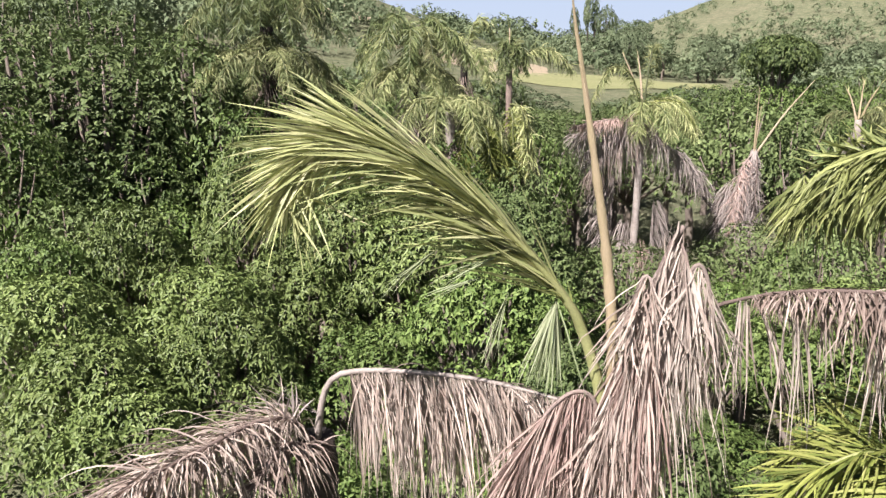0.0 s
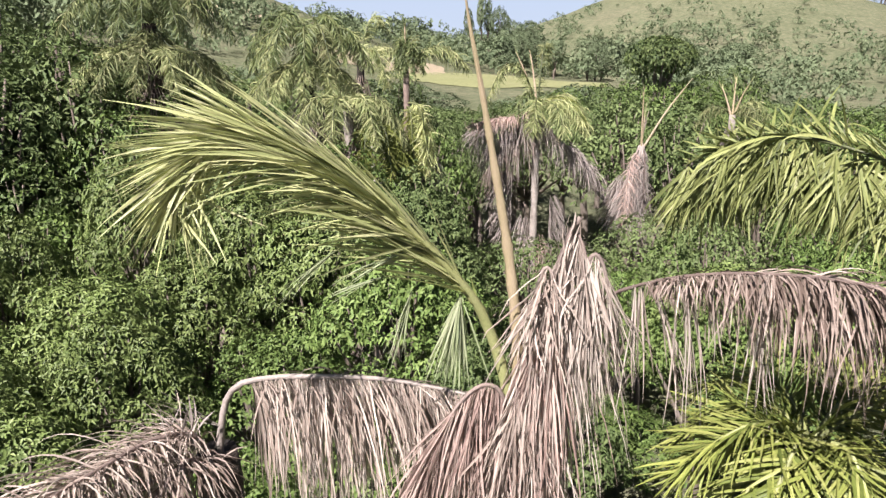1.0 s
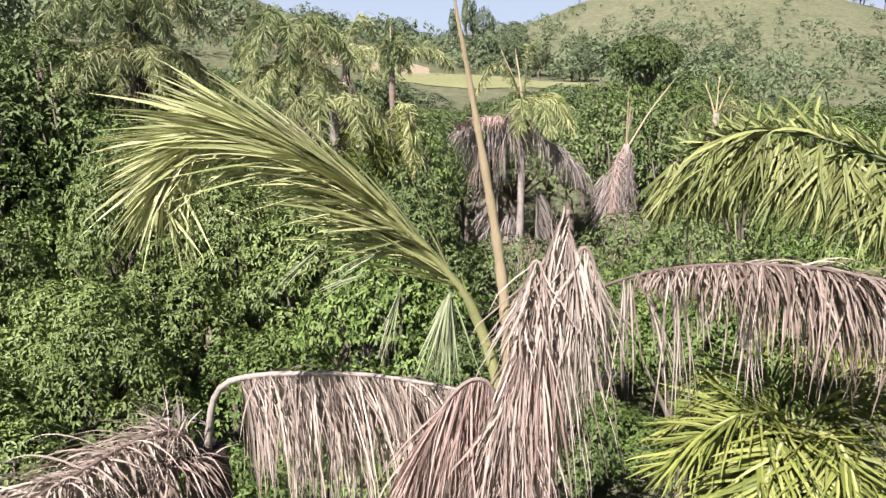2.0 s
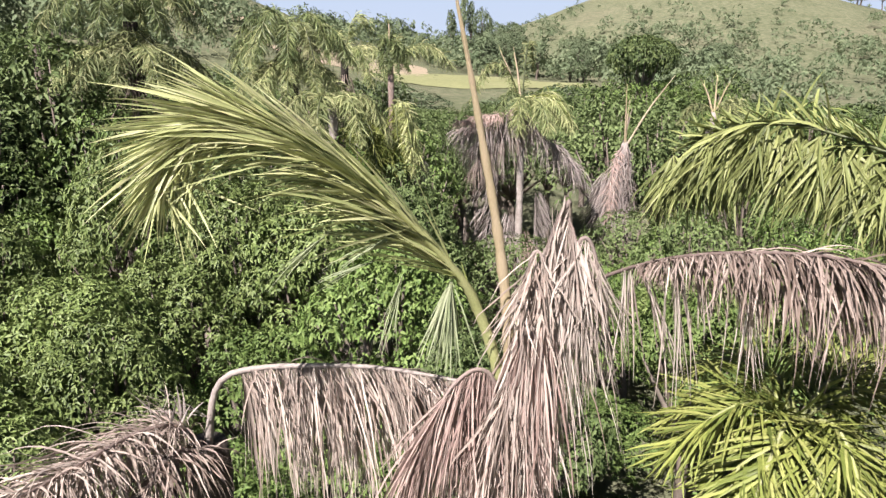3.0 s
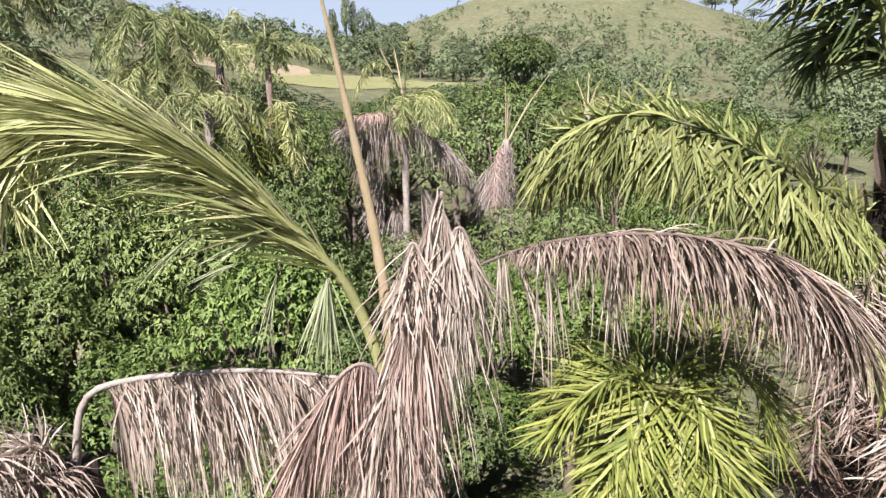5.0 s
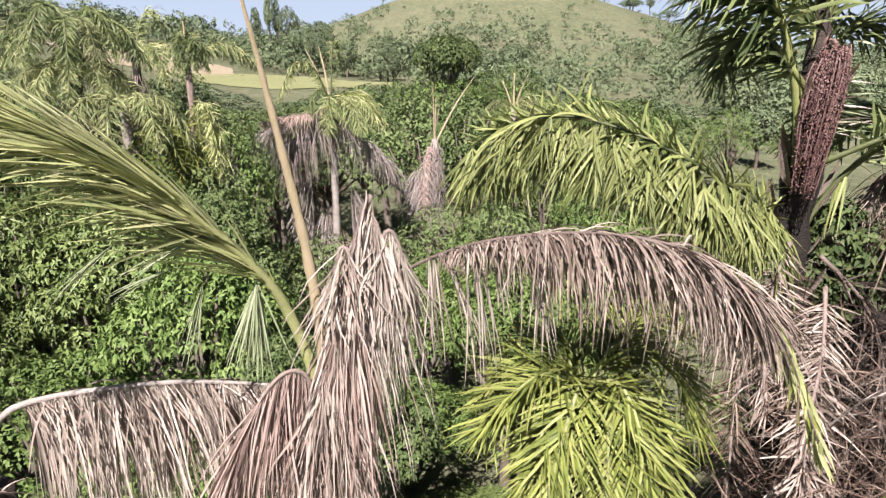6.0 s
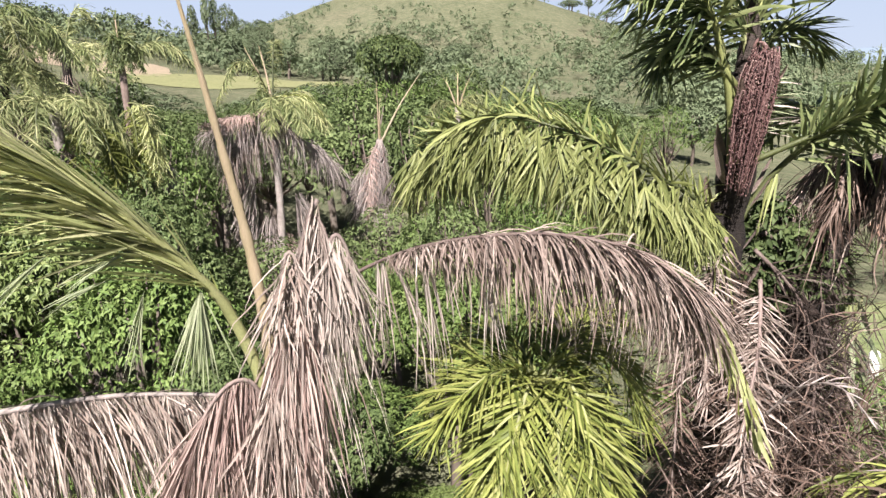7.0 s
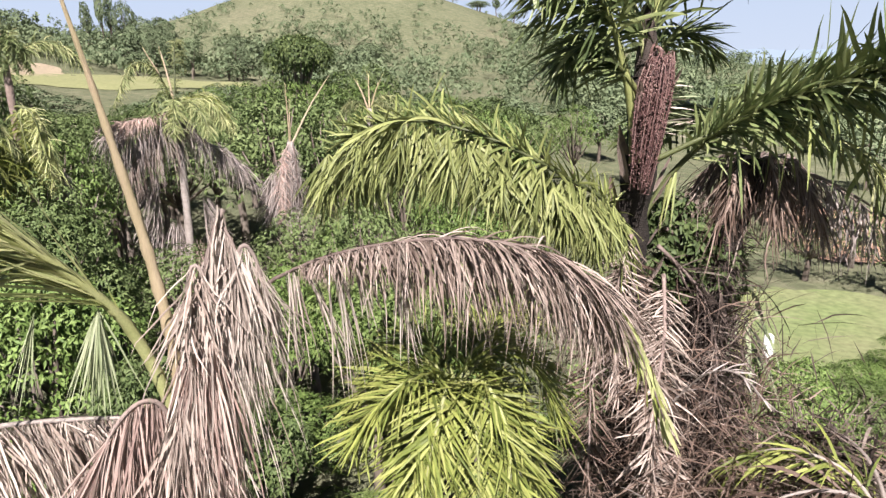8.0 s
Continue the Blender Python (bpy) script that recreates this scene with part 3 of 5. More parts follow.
def dying_palm():
    x, y = 1.05, 4.45
    z = land_z(x, y)
    ob = thing("palm_tree", (x, y, z), "dying palm with one green plume and brown hanging fronds", "palm tree")
    pts = spline([(x, y, z - 0.3), (x + 0.1, y + 0.05, z + 3), (x, y, 7.3), (1.0, 4.4, 7.75)], 22)
    v, f = tube(pts, [0.17 + (0.03 if i % 2 else 0) for i in range(23)], 12, bumpy=0.05, rng=random.Random(2))
    part_of("trunk", v, f, M_PALEBARK, ob)
    # the one green leaf, swept to one side by the wind
    frond(ob, [(1.00, 4.36, 7.75), (0.97, 4.34, 8.10), (0.86, 4.37, 8.47), (0.72, 4.34, 8.76), (0.42, 4.28, 9.13), (0.09, 4.20, 9.45), (-0.24, 4.14, 9.70), (-0.58, 4.11, 9.84), (-0.86, 4.10, 9.80), (-1.03, 4.09, 9.62), (-1.10, 4.09, 9.45)],
          11, 430, 0.84, 0.019, (5, 25), (-115, 55), 0.28, M_PLUME, M_RACHIS_GREEN, (0.052, 0.006), 0.30,
          lambda u: 0.82 + 0.25 * math.sin(math.pi * u) - 0.34 * u, "arched green leaf blown to one side", twist=1.2, jitter=0.022, segs=8, wild=0.055, sag=1.0, spread=0.3, clump=85, wind=(-0.30, 0.0, -0.03))
    rng = random.Random(5)
    low = frond(ob, [(0.80, 4.36, 8.60), (0.70, 4.33, 8.78), (0.63, 4.31, 8.80)], 12, 3, 0.30, 0.02, (30, 10), (-60, 0), 2.2, M_GREEN, M_RACHIS_GREEN, (0.010, 0.004), 0.2,
                label="drooping green leaflets", wild=0.2)
    for a, way, fan, n, ln, w in (((0.635, 4.30, 8.79), (-0.15, -0.05, -0.8), 0.11, 86, 0.66, 0.012), ((0.31, 4.25, 8.85), (-0.22, -0.05, -0.8), 0.06, 12, 0.58, 0.013), ((0.14, 4.23, 8.95), (-0.75, -0.05, -0.2), 0.09, 10, 0.5, 0.011),
                                  ((0.31, 4.25, 9.12), (-0.75, -0.1, -0.25), 0.09, 10, 0.62, 0.011), ((-0.14, 4.2, 9.15), (-0.6, -0.05, -0.45), 0.08, 9, 0.55, 0.011)):
        for _ in range(n):
            d = (way[0] + rng.gauss(0, fan), way[1] + rng.gauss(0, fan), way[2])
            v, f = blade(a, d, ln * rng.uniform(0.55, 1.05), w, 0.8, rng, 7, 0.9, 0.03)
            part_of("leaflet", v, f, M_PALELEAF, low, origin=a)
    # the unopened spear leaf
    line = spline([(1.06, 4.40, 8.0), (1.04, 4.38, 8.46), (0.97, 4.39, 9.02), (0.86, 4.37, 9.59), (0.75, 4.34, 10.12), (0.65, 4.30, 10.57), (0.62, 4.26, 10.72)], 40)
    v, f = tube(line, [0.040 * (1 - (i / 40) ** 1.4) ** 0.8 * (1 + 0.12 * math.sin(i * 1.7)) + 0.003 for i in range(41)], 9, flat=0.75, bumpy=0.08, rng=rng)
    spear = part_of("spear_leaf", v, f, M_SPEAR, ob, "upright folded spear leaf, tan and dry")
    for k in range(7):
        a = line[2 + k * 4]
        v, f = blade(a, (line[8 + k * 4] - a), rng.uniform(0.5, 0.95), 0.03, 0.0, rng, 8, 0.5, 0.012)
        part_of("leaflet", v, f, M_SPEAR, spear, origin=a)
    # collapsed dead leaves in the middle
    skirt(ob, [(1.04, 4.33, 7.89), (1.20, 4.34, 8.63), (1.31, 4.36, 9.01), (1.39, 4.33, 9.20), (1.45, 4.26, 9.07), (1.50, 4.19, 8.74)], 21, 760, lambda s: 1.5 if s < 0.7 else 0.9, 0.0125,
          lambda s, r: (-0.12 * (1 - s), -0.12, -0.5), 2.2, M_DEADPALE, "dead leaf folded over and hanging in long strips", out=0.14, jitter=0.07)
    skirt(ob, [(1.10, 4.30, 7.9), (1.16, 4.28, 8.5), (1.22, 4.26, 8.72), (1.26, 4.2, 8.6)], 22, 760, lambda s: 1.35, 0.0125, lambda s, r: (-0.05, -0.1, -0.6), 2.4, M_DEADPINK,
          "pinkish dead leaf hanging in a dense curtain", out=0.14, jitter=0.065)
    skirt(ob, [(1.00, 4.30, 7.85), (0.90, 4.26, 8.12), (0.76, 4.24, 8.16), (0.60, 4.19, 8.04), (0.50, 4.15, 7.85)], 23, 640, lambda s: 0.95, 0.012, lambda s, r: (-0.42 * s - 0.05, -0.08, -0.5), 1.7, M_DEADPINK,
          "pinkish dead leaf drooping sideways", out=0.14, jitter=0.05)
    skirt(ob, [(1.0, 4.36, 7.8), (1.04, 4.3, 8.1), (1.02, 4.22, 8.15), (0.98, 4.15, 7.95)], 24, 320, lambda s: 0.9, 0.013, lambda s, r: (0.0, -0.12, -0.5), 1.9, M_DEAD, "dead leaf hanging before the trunk", out=0.24)
    skirt(ob, [(1.12, 4.30, 8.60), (1.17, 4.28, 8.93), (1.22, 4.26, 8.96), (1.27, 4.22, 8.80)], 25, 110, lambda s: 0.6, 0.012, lambda s, r: (-0.08, -0.1, -0.5), 2.0, M_DEAD, "ragged torn dead leaf", out=0.30, jitter=0.12, singles=60)
    skirt(ob, [(1.42, 4.28, 8.85), (1.50, 4.24, 9.06), (1.57, 4.22, 8.98), (1.62, 4.20, 8.75)], 26, 110, lambda s: 0.65, 0.012, lambda s, r: (0.02, -0.08, -0.5), 2.2, M_DEADPALE, "ragged torn dead leaf", out=0.26, jitter=0.12, singles=60)
    top = part_of("dead_stalk", *tube(spline([(1.28, 4.36, 8.9), (1.37, 4.32, 9.2), (1.42, 4.3, 9.3)], 6), [0.018] * 7, 6), M_RACHIS_DEAD, ob, "broken dry stalk among the dead strips")
    for k in range(26):
        p = Vector((1.38 + rng.gauss(0, 0.07), 4.31 + rng.gauss(0, 0.05), 9.12 + rng.gauss(0, 0.10)))
        v, f = blade(p, (rng.gauss(0.0, 0.2), rng.gauss(-0.05, 0.2), rng.uniform(-1.0, -0.4)), rng.uniform(0.15, 0.4), rng.uniform(0.008, 0.014), 1.5, rng, 7, 1.3, 0.10, fold=0.35)
        part_of("leaflet", v, f, M_DEAD, top, origin=p)
    # the long arched dead leaf
    arch = [(1.05, 4.42, 8.2), (1.25, 4.52, 8.42), (1.55, 4.53, 8.57), (1.77, 4.40, 8.76), (2.03, 3.91, 9.00), (2.37, 3.42, 9.13), (2.63, 3.04, 9.15), (2.90, 2.87, 9.07), (3.26, 2.85, 8.84), (3.71, 2.94, 8.45), (4.02, 3.00, 8.06), (4.10, 2.84, 7.61)]
    a = frond(ob, arch, 31, 700, 0.50, 0.011, (52, 44), (-100, 5), 3.2, M_DEADDARK, M_RACHIS_DEAD, (0.015, 0.007), 0.24, lambda u: (0.75 + 0.4 * math.sin(math.pi * (0.1 + 0.8 * u))) * (1 - 0.35 * u ** 3) * min(1.0, 0.3 + 2.6 * u),
              "long arched dead leaf with brown hanging leaflets", twist=1.1, jitter=0.05, segs=7, wild=0.17, sag=0.5, spread=0.35, end=0.75)
    line = spline(arch, 60)
    strands(a, line, (0.18, 0.225, 0.25, 0.30, 0.335, 0.385, 0.41, 0.45), 47, M_DEADPALE, 15, 1.0, 0.013, 0.075, (0.22, 0), singles=60)
    strands(a, line, [0.42 + 0.045 * k for k in range(12)], 48, M_DEADBROWN, 10, 0.55, 0.014, 0.08, (0.15, 0), singles=60)
    for k in range(70):
        p = line[46 + k % 15] + Vector((rng.gauss(0, 0.015), rng.gauss(0, 0.015), 0.02))
        v, f = blade(p, (0.30 + rng.gauss(0, 0.12), 0.02 + rng.gauss(0, 0.10), -0.75), rng.uniform(0.28, 0.46), 0.028, 0.6, rng, 7, 0.3, face=(-0.5, -0.7, 0.4))
        part_of("leaflet", v, f, M_PLUME if k % 3 else M_YELLOW, a, "yellow-green tip leaflet", origin=p)
    return ob


dying_palm()

# ---------------------------------------------------------------- the dead palm beside it


def dead_palm():
    x, y = -1.2, 5.35
    z = land_z(x, y)
    ob = thing("palm_tree", (x, y, z), "dead palm with bent grey stalks and hanging brown leaflets", "palm tree")
    pts = spline([(x, y, z - 0.3), (x - 0.1, y, z + 3), (-1.22, 5.32, 6.6), (-1.22, 5.3, 7.2)], 20)
    v, f = tube(pts, [0.16 + (0.03 if i % 2 else 0) for i in range(21)], 12, bumpy=0.05, rng=random.Random(3))
    part_of("trunk", v, f, M_BARK, ob)
    bent = [(-1.20, 5.28, 7.0), (-1.19, 5.27, 7.28), (-1.16, 5.27, 7.50), (-1.11, 5.28, 7.67), (-1.00, 5.26, 7.79), (-0.78, 5.24, 7.84), (-0.46, 5.13, 7.89), (0.07, 4.95, 7.93), (0.49, 4.78, 7.92), (0.85, 4.62, 7.89)]
    e = frond(ob, bent, 41, 230, 1.0, 0.012, (75, 50), (-90, -10), 3.6, M_DEAD, M_RACHIS_PALE, (0.036, 0.012), 0.33, lambda u: 0.85 + 0.2 * math.sin(math.pi * u), "bent grey dead leaf with a curtain of leaflets", twist=1.3, jitter=0.06, segs=8, clump=36,
              wild=0.14, spread=0.45)
    places = random.Random(45)
    strands(e, spline(bent, 60), [0.34 + 0.64 * (i + places.uniform(0, 0.9)) / 34 for i in range(34)], 46, M_DEADPALE, 22, 1.2, 0.015, 0.035, (0.07, 0), singles=160)
    frond(ob, [(-1.20, 5.28, 7.05), (-1.38, 5.14, 7.42), (-1.61, 4.89, 7.52), (-1.83, 4.33, 7.60), (-2.02, 3.91, 7.64), (-2.23, 3.56, 7.62)], 42, 460, 0.54, 0.0115, (60, 30), (-85, 30), 2.8, M_DEAD, M_RACHIS_DEAD, (0.030, 0.008), 0.12,
          lambda u: 0.8 + 0.25 * math.sin(math.pi * u), "dead leaf sloping down, shaggy with grey-brown leaflets", twist=1.3, jitter=0.06, segs=7, wild=0.25, spread=0.35)
    frond(ob, [(-1.20, 5.28, 7.0), (-1.32, 4.9, 7.35), (-1.42, 4.55, 7.36), (-1.5, 4.2, 7.2)], 43, 150, 0.6, 0.014, (60, 35), (-70, 15), 2.6, M_DEADDARK, M_RACHIS_DEAD, (0.035, 0.008), 0.1, None,
          "short dead leaf, dark and tangled", twist=1.3, jitter=0.07, wild=0.25, spread=0.35)
    rng = random.Random(8)
    for k in range(14):
        p = Vector((-1.45 + rng.gauss(0, 0.06), 5.1 + rng.gauss(0, 0.05), 7.46))
        v, f = blade(p, (rng.uniform(-0.6, 0.5), rng.uniform(-0.3, 0.3), rng.uniform(0.5, 1.0)), rng.uniform(0.2, 0.4), 0.018, 0.9, rng, 6, 0.8)
        part_of("leaflet", v, f, M_DEADGREY, ob, origin=p)
    for k in range(6):
        p = Vector((-1.18, 5.28, 7.42))
        v, f = blade(p, (-0.8, rng.uniform(-0.2, 0.2), rng.uniform(0.15, 0.5)), rng.uniform(0.4, 0.7), 0.01, 0.3, rng, 6, 0.5)
        part_of("leaflet", v, f, M_DEADGREY, ob, origin=p)
    return ob


dead_palm()

# ---------------------------------------------------------------- the young yellow-green palm


def young_palm():
    x, y = 2.85, 3.75
    z = land_z(x, y)
    ob = thing("palm_tree", (x, y, z), "young yellow-green palm crown seen from above", "palm tree")
    pts = spline([(x, y, z - 0.3), (x + 0.1, y + 0.1, z + 3), (2.85, 3.75, 7.2), (2.80, 3.67, 7.95)], 18)
    v, f = tube(pts, [0.13 + (0.02 if i % 2 else 0) for i in range(19)], 10, bumpy=0.05, rng=random.Random(6))
    part_of("trunk", v, f, M_BARK, ob)
    c = (2.80, 3.67, 7.95)
    kind = dict(width=0.019, leaf=M_YELLOW, stalk=M_RACHIS_GREEN, thick=(0.022, 0.005), start=0.10, twist=0.7, jitter=0.05, wild=0.15, spread=0.3, blunt=0.2, label="yellow-green leaf with stiff leaflets")
    for i, (pts, n, ln) in enumerate((
            ([c, (2.49, 3.70, 8.09), (2.18, 3.71, 7.96), (1.98, 3.73, 7.75)], 54, 0.60),
            ([c, (2.60, 3.51, 8.04), (2.41, 3.39, 7.80), (2.25, 3.32, 7.39)], 60, 0.62),
            ([c, (2.84, 3.39, 8.04), (2.86, 3.17, 7.76), (2.87, 3.03, 7.30)], 60, 0.62),
            ([c, (3.10, 3.56, 8.20), (3.30, 3.38, 8.05), (3.42, 3.22, 7.65)], 57, 0.60),
            ([c, (2.80, 4.01, 8.15), (2.68, 4.35, 8.10), (2.52, 4.65, 7.85)], 51, 0.55),
            ([c, (3.20, 3.84, 8.25), (3.6, 3.95, 8.25), (3.95, 3.98, 8.05)], 54, 0.55),
            ([c, (2.60, 3.66, 8.0), (2.35, 3.55, 7.75), (2.2, 3.48, 7.4)], 54, 0.60),
            ([c, (2.62, 3.85, 8.12), (2.38, 4.0, 8.02), (2.15, 4.1, 7.8)], 44, 0.5),
            ([c, (3.05, 3.72, 8.2), (3.32, 3.62, 8.16), (3.58, 3.5, 7.9)], 48, 0.52),
            ([c, (2.72, 3.42, 8.0), (2.62, 3.2, 7.7), (2.55, 3.1, 7.2)], 50, 0.55),
            ([c, (3.0, 3.45, 7.95), (3.1, 3.25, 7.6), (3.12, 3.15, 7.2)], 54, 0.55))):
        frond(ob, pts, 50 + i, int(n * 1.5), ln * 0.68, angle=(62, 25), lift=(-30, 35), droop=0.8, shape=lambda u: 0.6 + 0.4 * math.sin(math.pi * (0.15 + 0.8 * u)), **kind)
    return ob


young_palm()

# ---------------------------------------------------------------- the fruiting palm


def fruiting_palm():
    x, y = 5.7, 4.55
    z = land_z(x, y)
    ob = thing("palm_tree", (x, y, z), "tall fruiting palm with green fronds and a dead skirt", "palm tree")
    rng = random.Random(9)
    pts = spline([(x, y, z - 0.3), (5.8, 4.6, 4.5), (5.66, 4.51, 7.98), (5.64, 4.53, 8.49), (5.59, 4.43, 9.12), (5.54, 4.34, 9.75), (5.51, 4.32, 10.12)], 40)
    v, f = tube(pts, [0.19 + (0.035 if i % 3 == 0 else 0) - 0.001 * i for i in range(41)], 12, bumpy=0.10, rng=rng)
    part_of("trunk", v, f, M_BARK, ob, "dark ringed trunk")
    for k in range(46):
        p = pts[16 + k % 24] + Vector((0, 0, rng.uniform(-0.1, 0.1)))
        a = rng.uniform(0, 6.28)
        q = Vector((math.cos(a), math.sin(a), 0))
        v, f = blade(p + q * 0.17, q * 0.5 + UP, rng.uniform(0.25, 0.5), 0.10, 0.3, rng, 5, 0.2, 0.05, 0.4, face=q, blunt=0.6)
        part_of("leaf_base", v, f, M_FIBRE, ob, origin=p)
    green = dict(leaf=M_GREEN, stalk=M_RACHIS_DARK, label="green leaf with long hanging leaflets")
    hanging = [(5.60, 4.42, 8.52), (5.25, 4.53, 8.92), (4.78, 4.59, 9.18), (4.39, 4.69, 9.40), (3.96, 5.05, 9.64), (3.61, 5.54, 9.73), (3.39, 6.13, 9.59), (3.28, 6.60, 9.30)]
    leaf = frond(ob, hanging, 61, 60, 0.5, 0.030, (70, 45), (-60, 60), 1.5, thick=(0.028, 0.007), start=0.06, twist=1.2, jitter=0.05, wild=0.35, spread=0.4, blunt=0.2, **green)
    tufts(leaf, spline(hanging, 80), 161, M_GREEN, 430, (5, 9), (0.30, 0.66), 0.023)
    line = spline(hanging, 60)
    for k in range(190):
        i = rng.randrange(6, 58)
        t = (line[i + 1] - line[i]).normalized()
        v, f = blade(line[i], t * rng.uniform(0.1, 1.0) + UP * rng.uniform(0.15, 0.9) + Vector((rng.gauss(0, 0.35), rng.gauss(0, 0.35), 0)), rng.uniform(0.15, 0.42), 0.022, 0.9, rng, 5, 0.9, 0.03, blunt=0.2)
        part_of("leaflet", v, f, M_GREEN, leaf, origin=line[i])
    stiff = dict(leaf=M_DARKPALM, stalk=M_RACHIS_GREEN, wild=0.20, twist=0.7, blunt=0.5, spread=0.3)
    frond(ob, [(5.46, 4.36, 9.30), (5.38, 4.35, 9.76), (5.17, 4.33, 10.24), (4.98, 4.33, 10.61), (4.74, 4.36, 10.95), (4.46, 4.42, 11.08), (4.22, 4.50, 11.0)], 62, 120, 0.74, 0.034, (74, 50), (-110, 20), 1.0,
          thick=(0.066, 0.012), start=0.48, label="green leaf on a stout yellow-green stalk", clump=40, **stiff)
    frond(ob, [(5.50, 4.32, 10.0), (5.49, 4.30, 10.2), (5.53, 4.28, 10.67), (5.61, 4.20, 11.03), (5.94, 4.10, 11.26), (6.40, 4.00, 11.24)], 63, 120, 0.80, 0.036, (45, 35), (-80, 40), 0.9,
          thick=(0.045, 0.010), start=0.12, label="green leaf rising from the crown", clump=34, **stiff)
    frond(ob, [(5.46, 4.27, 10.1), (5.39, 4.36, 10.63), (5.40, 4.62, 11.05), (5.25, 5.0, 11.25), (5.0, 5.4, 11.2)], 64, 110, 0.85, 0.036, (55, 40), (-80, 30), 1.0,
          thick=(0.036, 0.010), start=0.15, label="green leaf rising behind the crown", joined=True, **stiff)
    frond(ob, [(5.40, 4.32, 9.95), (5.22, 4.30, 10.1), (5.04, 4.45, 10.39), (4.86, 4.60, 10.42), (4.69, 4.70, 10.2)], 65, 90, 0.62, 0.034, (60, 35), (-100, 10), 1.4,
          thick=(0.035, 0.008), start=0.2, label="drooping green leaf with stiff leaflets", joined=True, **stiff)
    frond(ob, [(5.48, 4.30, 10.2), (5.59, 4.30, 10.27), (5.84, 4.30, 10.49), (6.23, 4.30, 10.51), (6.40, 4.20, 10.33)], 66, 80, 0.42, 0.028, (50, 30), (-80, 40), 0.8,
          thick=(0.03, 0.008), start=0.2, label="short green leaf above the fruit", joined=True, **stiff)
    side = [(5.68, 4.45, 8.63), (5.89, 4.30, 9.10), (6.00, 4.05, 9.43), (6.08, 3.75, 9.68), (6.14, 3.40, 9.86), (6.16, 3.05, 9.98), (6.10, 2.50, 10.16), (5.84, 2.00, 10.24), (5.6, 1.6, 10.15)]
    # Dark leaf colour stands in for the shaded underside of this frond.
    reach = frond(ob, side, 67, 330, 0.56, 0.037, (46, 40), (-100, 95), 0.4,
                  thick=(0.040, 0.010), start=0.22, leaf=M_DARKPALM, stalk=M_RACHIS_DARK, label="green leaf with a comb of stiff leaflets coloured as shaded", wild=0.20, spread=0.35, twist=0.9, blunt=0.4, clump=62)
    line = spline(side, 60)
    for k in range(44):
        p = line[rng.randrange(22, 58)]
        v, f = blade(p, (rng.gauss(0.05, 0.25), rng.gauss(-0.1, 0.25), -0.6), rng.uniform(0.55, 0.95), 0.030, 2.2, rng, 7, 0.9, 0.03, blunt=0.3)
        part_of("leaflet", v, f, M_DARKPALM if k % 3 else M_GREEN, reach, origin=p)
    # A lighter leaf colour stands in for sunlight on a few leaflets.
    for k in range(7):
        p = line[9 + k % 3]
        v, f = blade(p, (-0.25 + rng.gauss(0, 0.08), -0.1, -0.7), rng.uniform(0.4, 0.65), 0.022, 0.8, rng, 7, 0.5, 0.02, blunt=0.2)
        part_of("leaflet", v, f, M_GREEN, reach, "leaflet in a lighter green to look sunlit", origin=p)
    frond(ob, [(5.60, 4.30, 9.30), (6.2, 3.6, 9.7), (6.8, 3.05, 9.5), (7.1, 2.7, 9.1), (7.25, 2.45, 8.7), (7.3, 2.3, 8.2)], 69, 60, 0.55, 0.042, (50, 30), (-80, 10), 3.0, M_FARPALM, M_RACHIS_DARK,
          (0.03, 0.008), 0.3, label="drooping leaf with yellowish green leaflets", wild=0.18, twist=0.9, blunt=0.3, spread=0.3)
    v, f = tube(spline([(5.51, 4.32, 10.05), (5.49, 4.31, 10.4), (5.46, 4.32, 10.75)], 8), [0.13, 0.125, 0.115, 0.1, 0.09, 0.08, 0.07, 0.055, 0.04], 10, bumpy=0.08, rng=rng)
    part_of("crownshaft", v, f, M_BARK, ob, "dark fibrous sheaths from which the leaves rise")
    # fruit strings
    top = Vector((5.42, 4.08, 10.31))
    v, f = tube(spline([(5.5, 4.3, 10.15), (5.44, 4.2, 10.38), top], 6), [0.03, 0.03, 0.028, 0.026, 0.024, 0.022, 0.02], 8)
    bunch = part_of("fruit_bunch", v, f, M_FRUIT, ob, "hanging bunch of reddish-brown fruit strings")
    octa = [(1, 0, 0), (-1, 0, 0), (0, 1, 0), (0, -1, 0), (0, 0, 1), (0, 0, -1)]
    tri = [(0, 2, 4), (2, 1, 4), (1, 3, 4), (3, 0, 4), (2, 0, 5), (1, 2, 5), (3, 1, 5), (0, 3, 5)]
    for k in range(90):
        a, r = rng.uniform(0, 6.28), 0.115 * math.sqrt(rng.random())
        p = top + Vector((math.cos(a) * r, math.sin(a) * r, rng.uniform(-0.08, 0.02)))
        end = top + Vector((math.cos(a) * r * 0.9 - 0.13, math.sin(a) * r * 0.9 + 0.07, -rng.uniform(0.55, 1.28)))
        q = p.lerp(end, 0.35) + Vector((math.cos(a) * 0.05, math.sin(a) * 0.05, 0))
        line = spline([p, q, end], 44)
        v, f = tube(line[::4], [0.005] * 12, 4)
        for i, c in enumerate(line):
            c = c + Vector((rng.gauss(0, 0.010), rng.gauss(0, 0.010), rng.gauss(0, 0.006)))
            b, s = len(v), rng.uniform(0.007, 0.0115)
            v += [c + Vector(o) * s for o in octa]
            f += [tuple(b + j for j in t) for t in tri]
        part_of("fruit_string", v, f, M_FRUIT, bunch, origin=p)
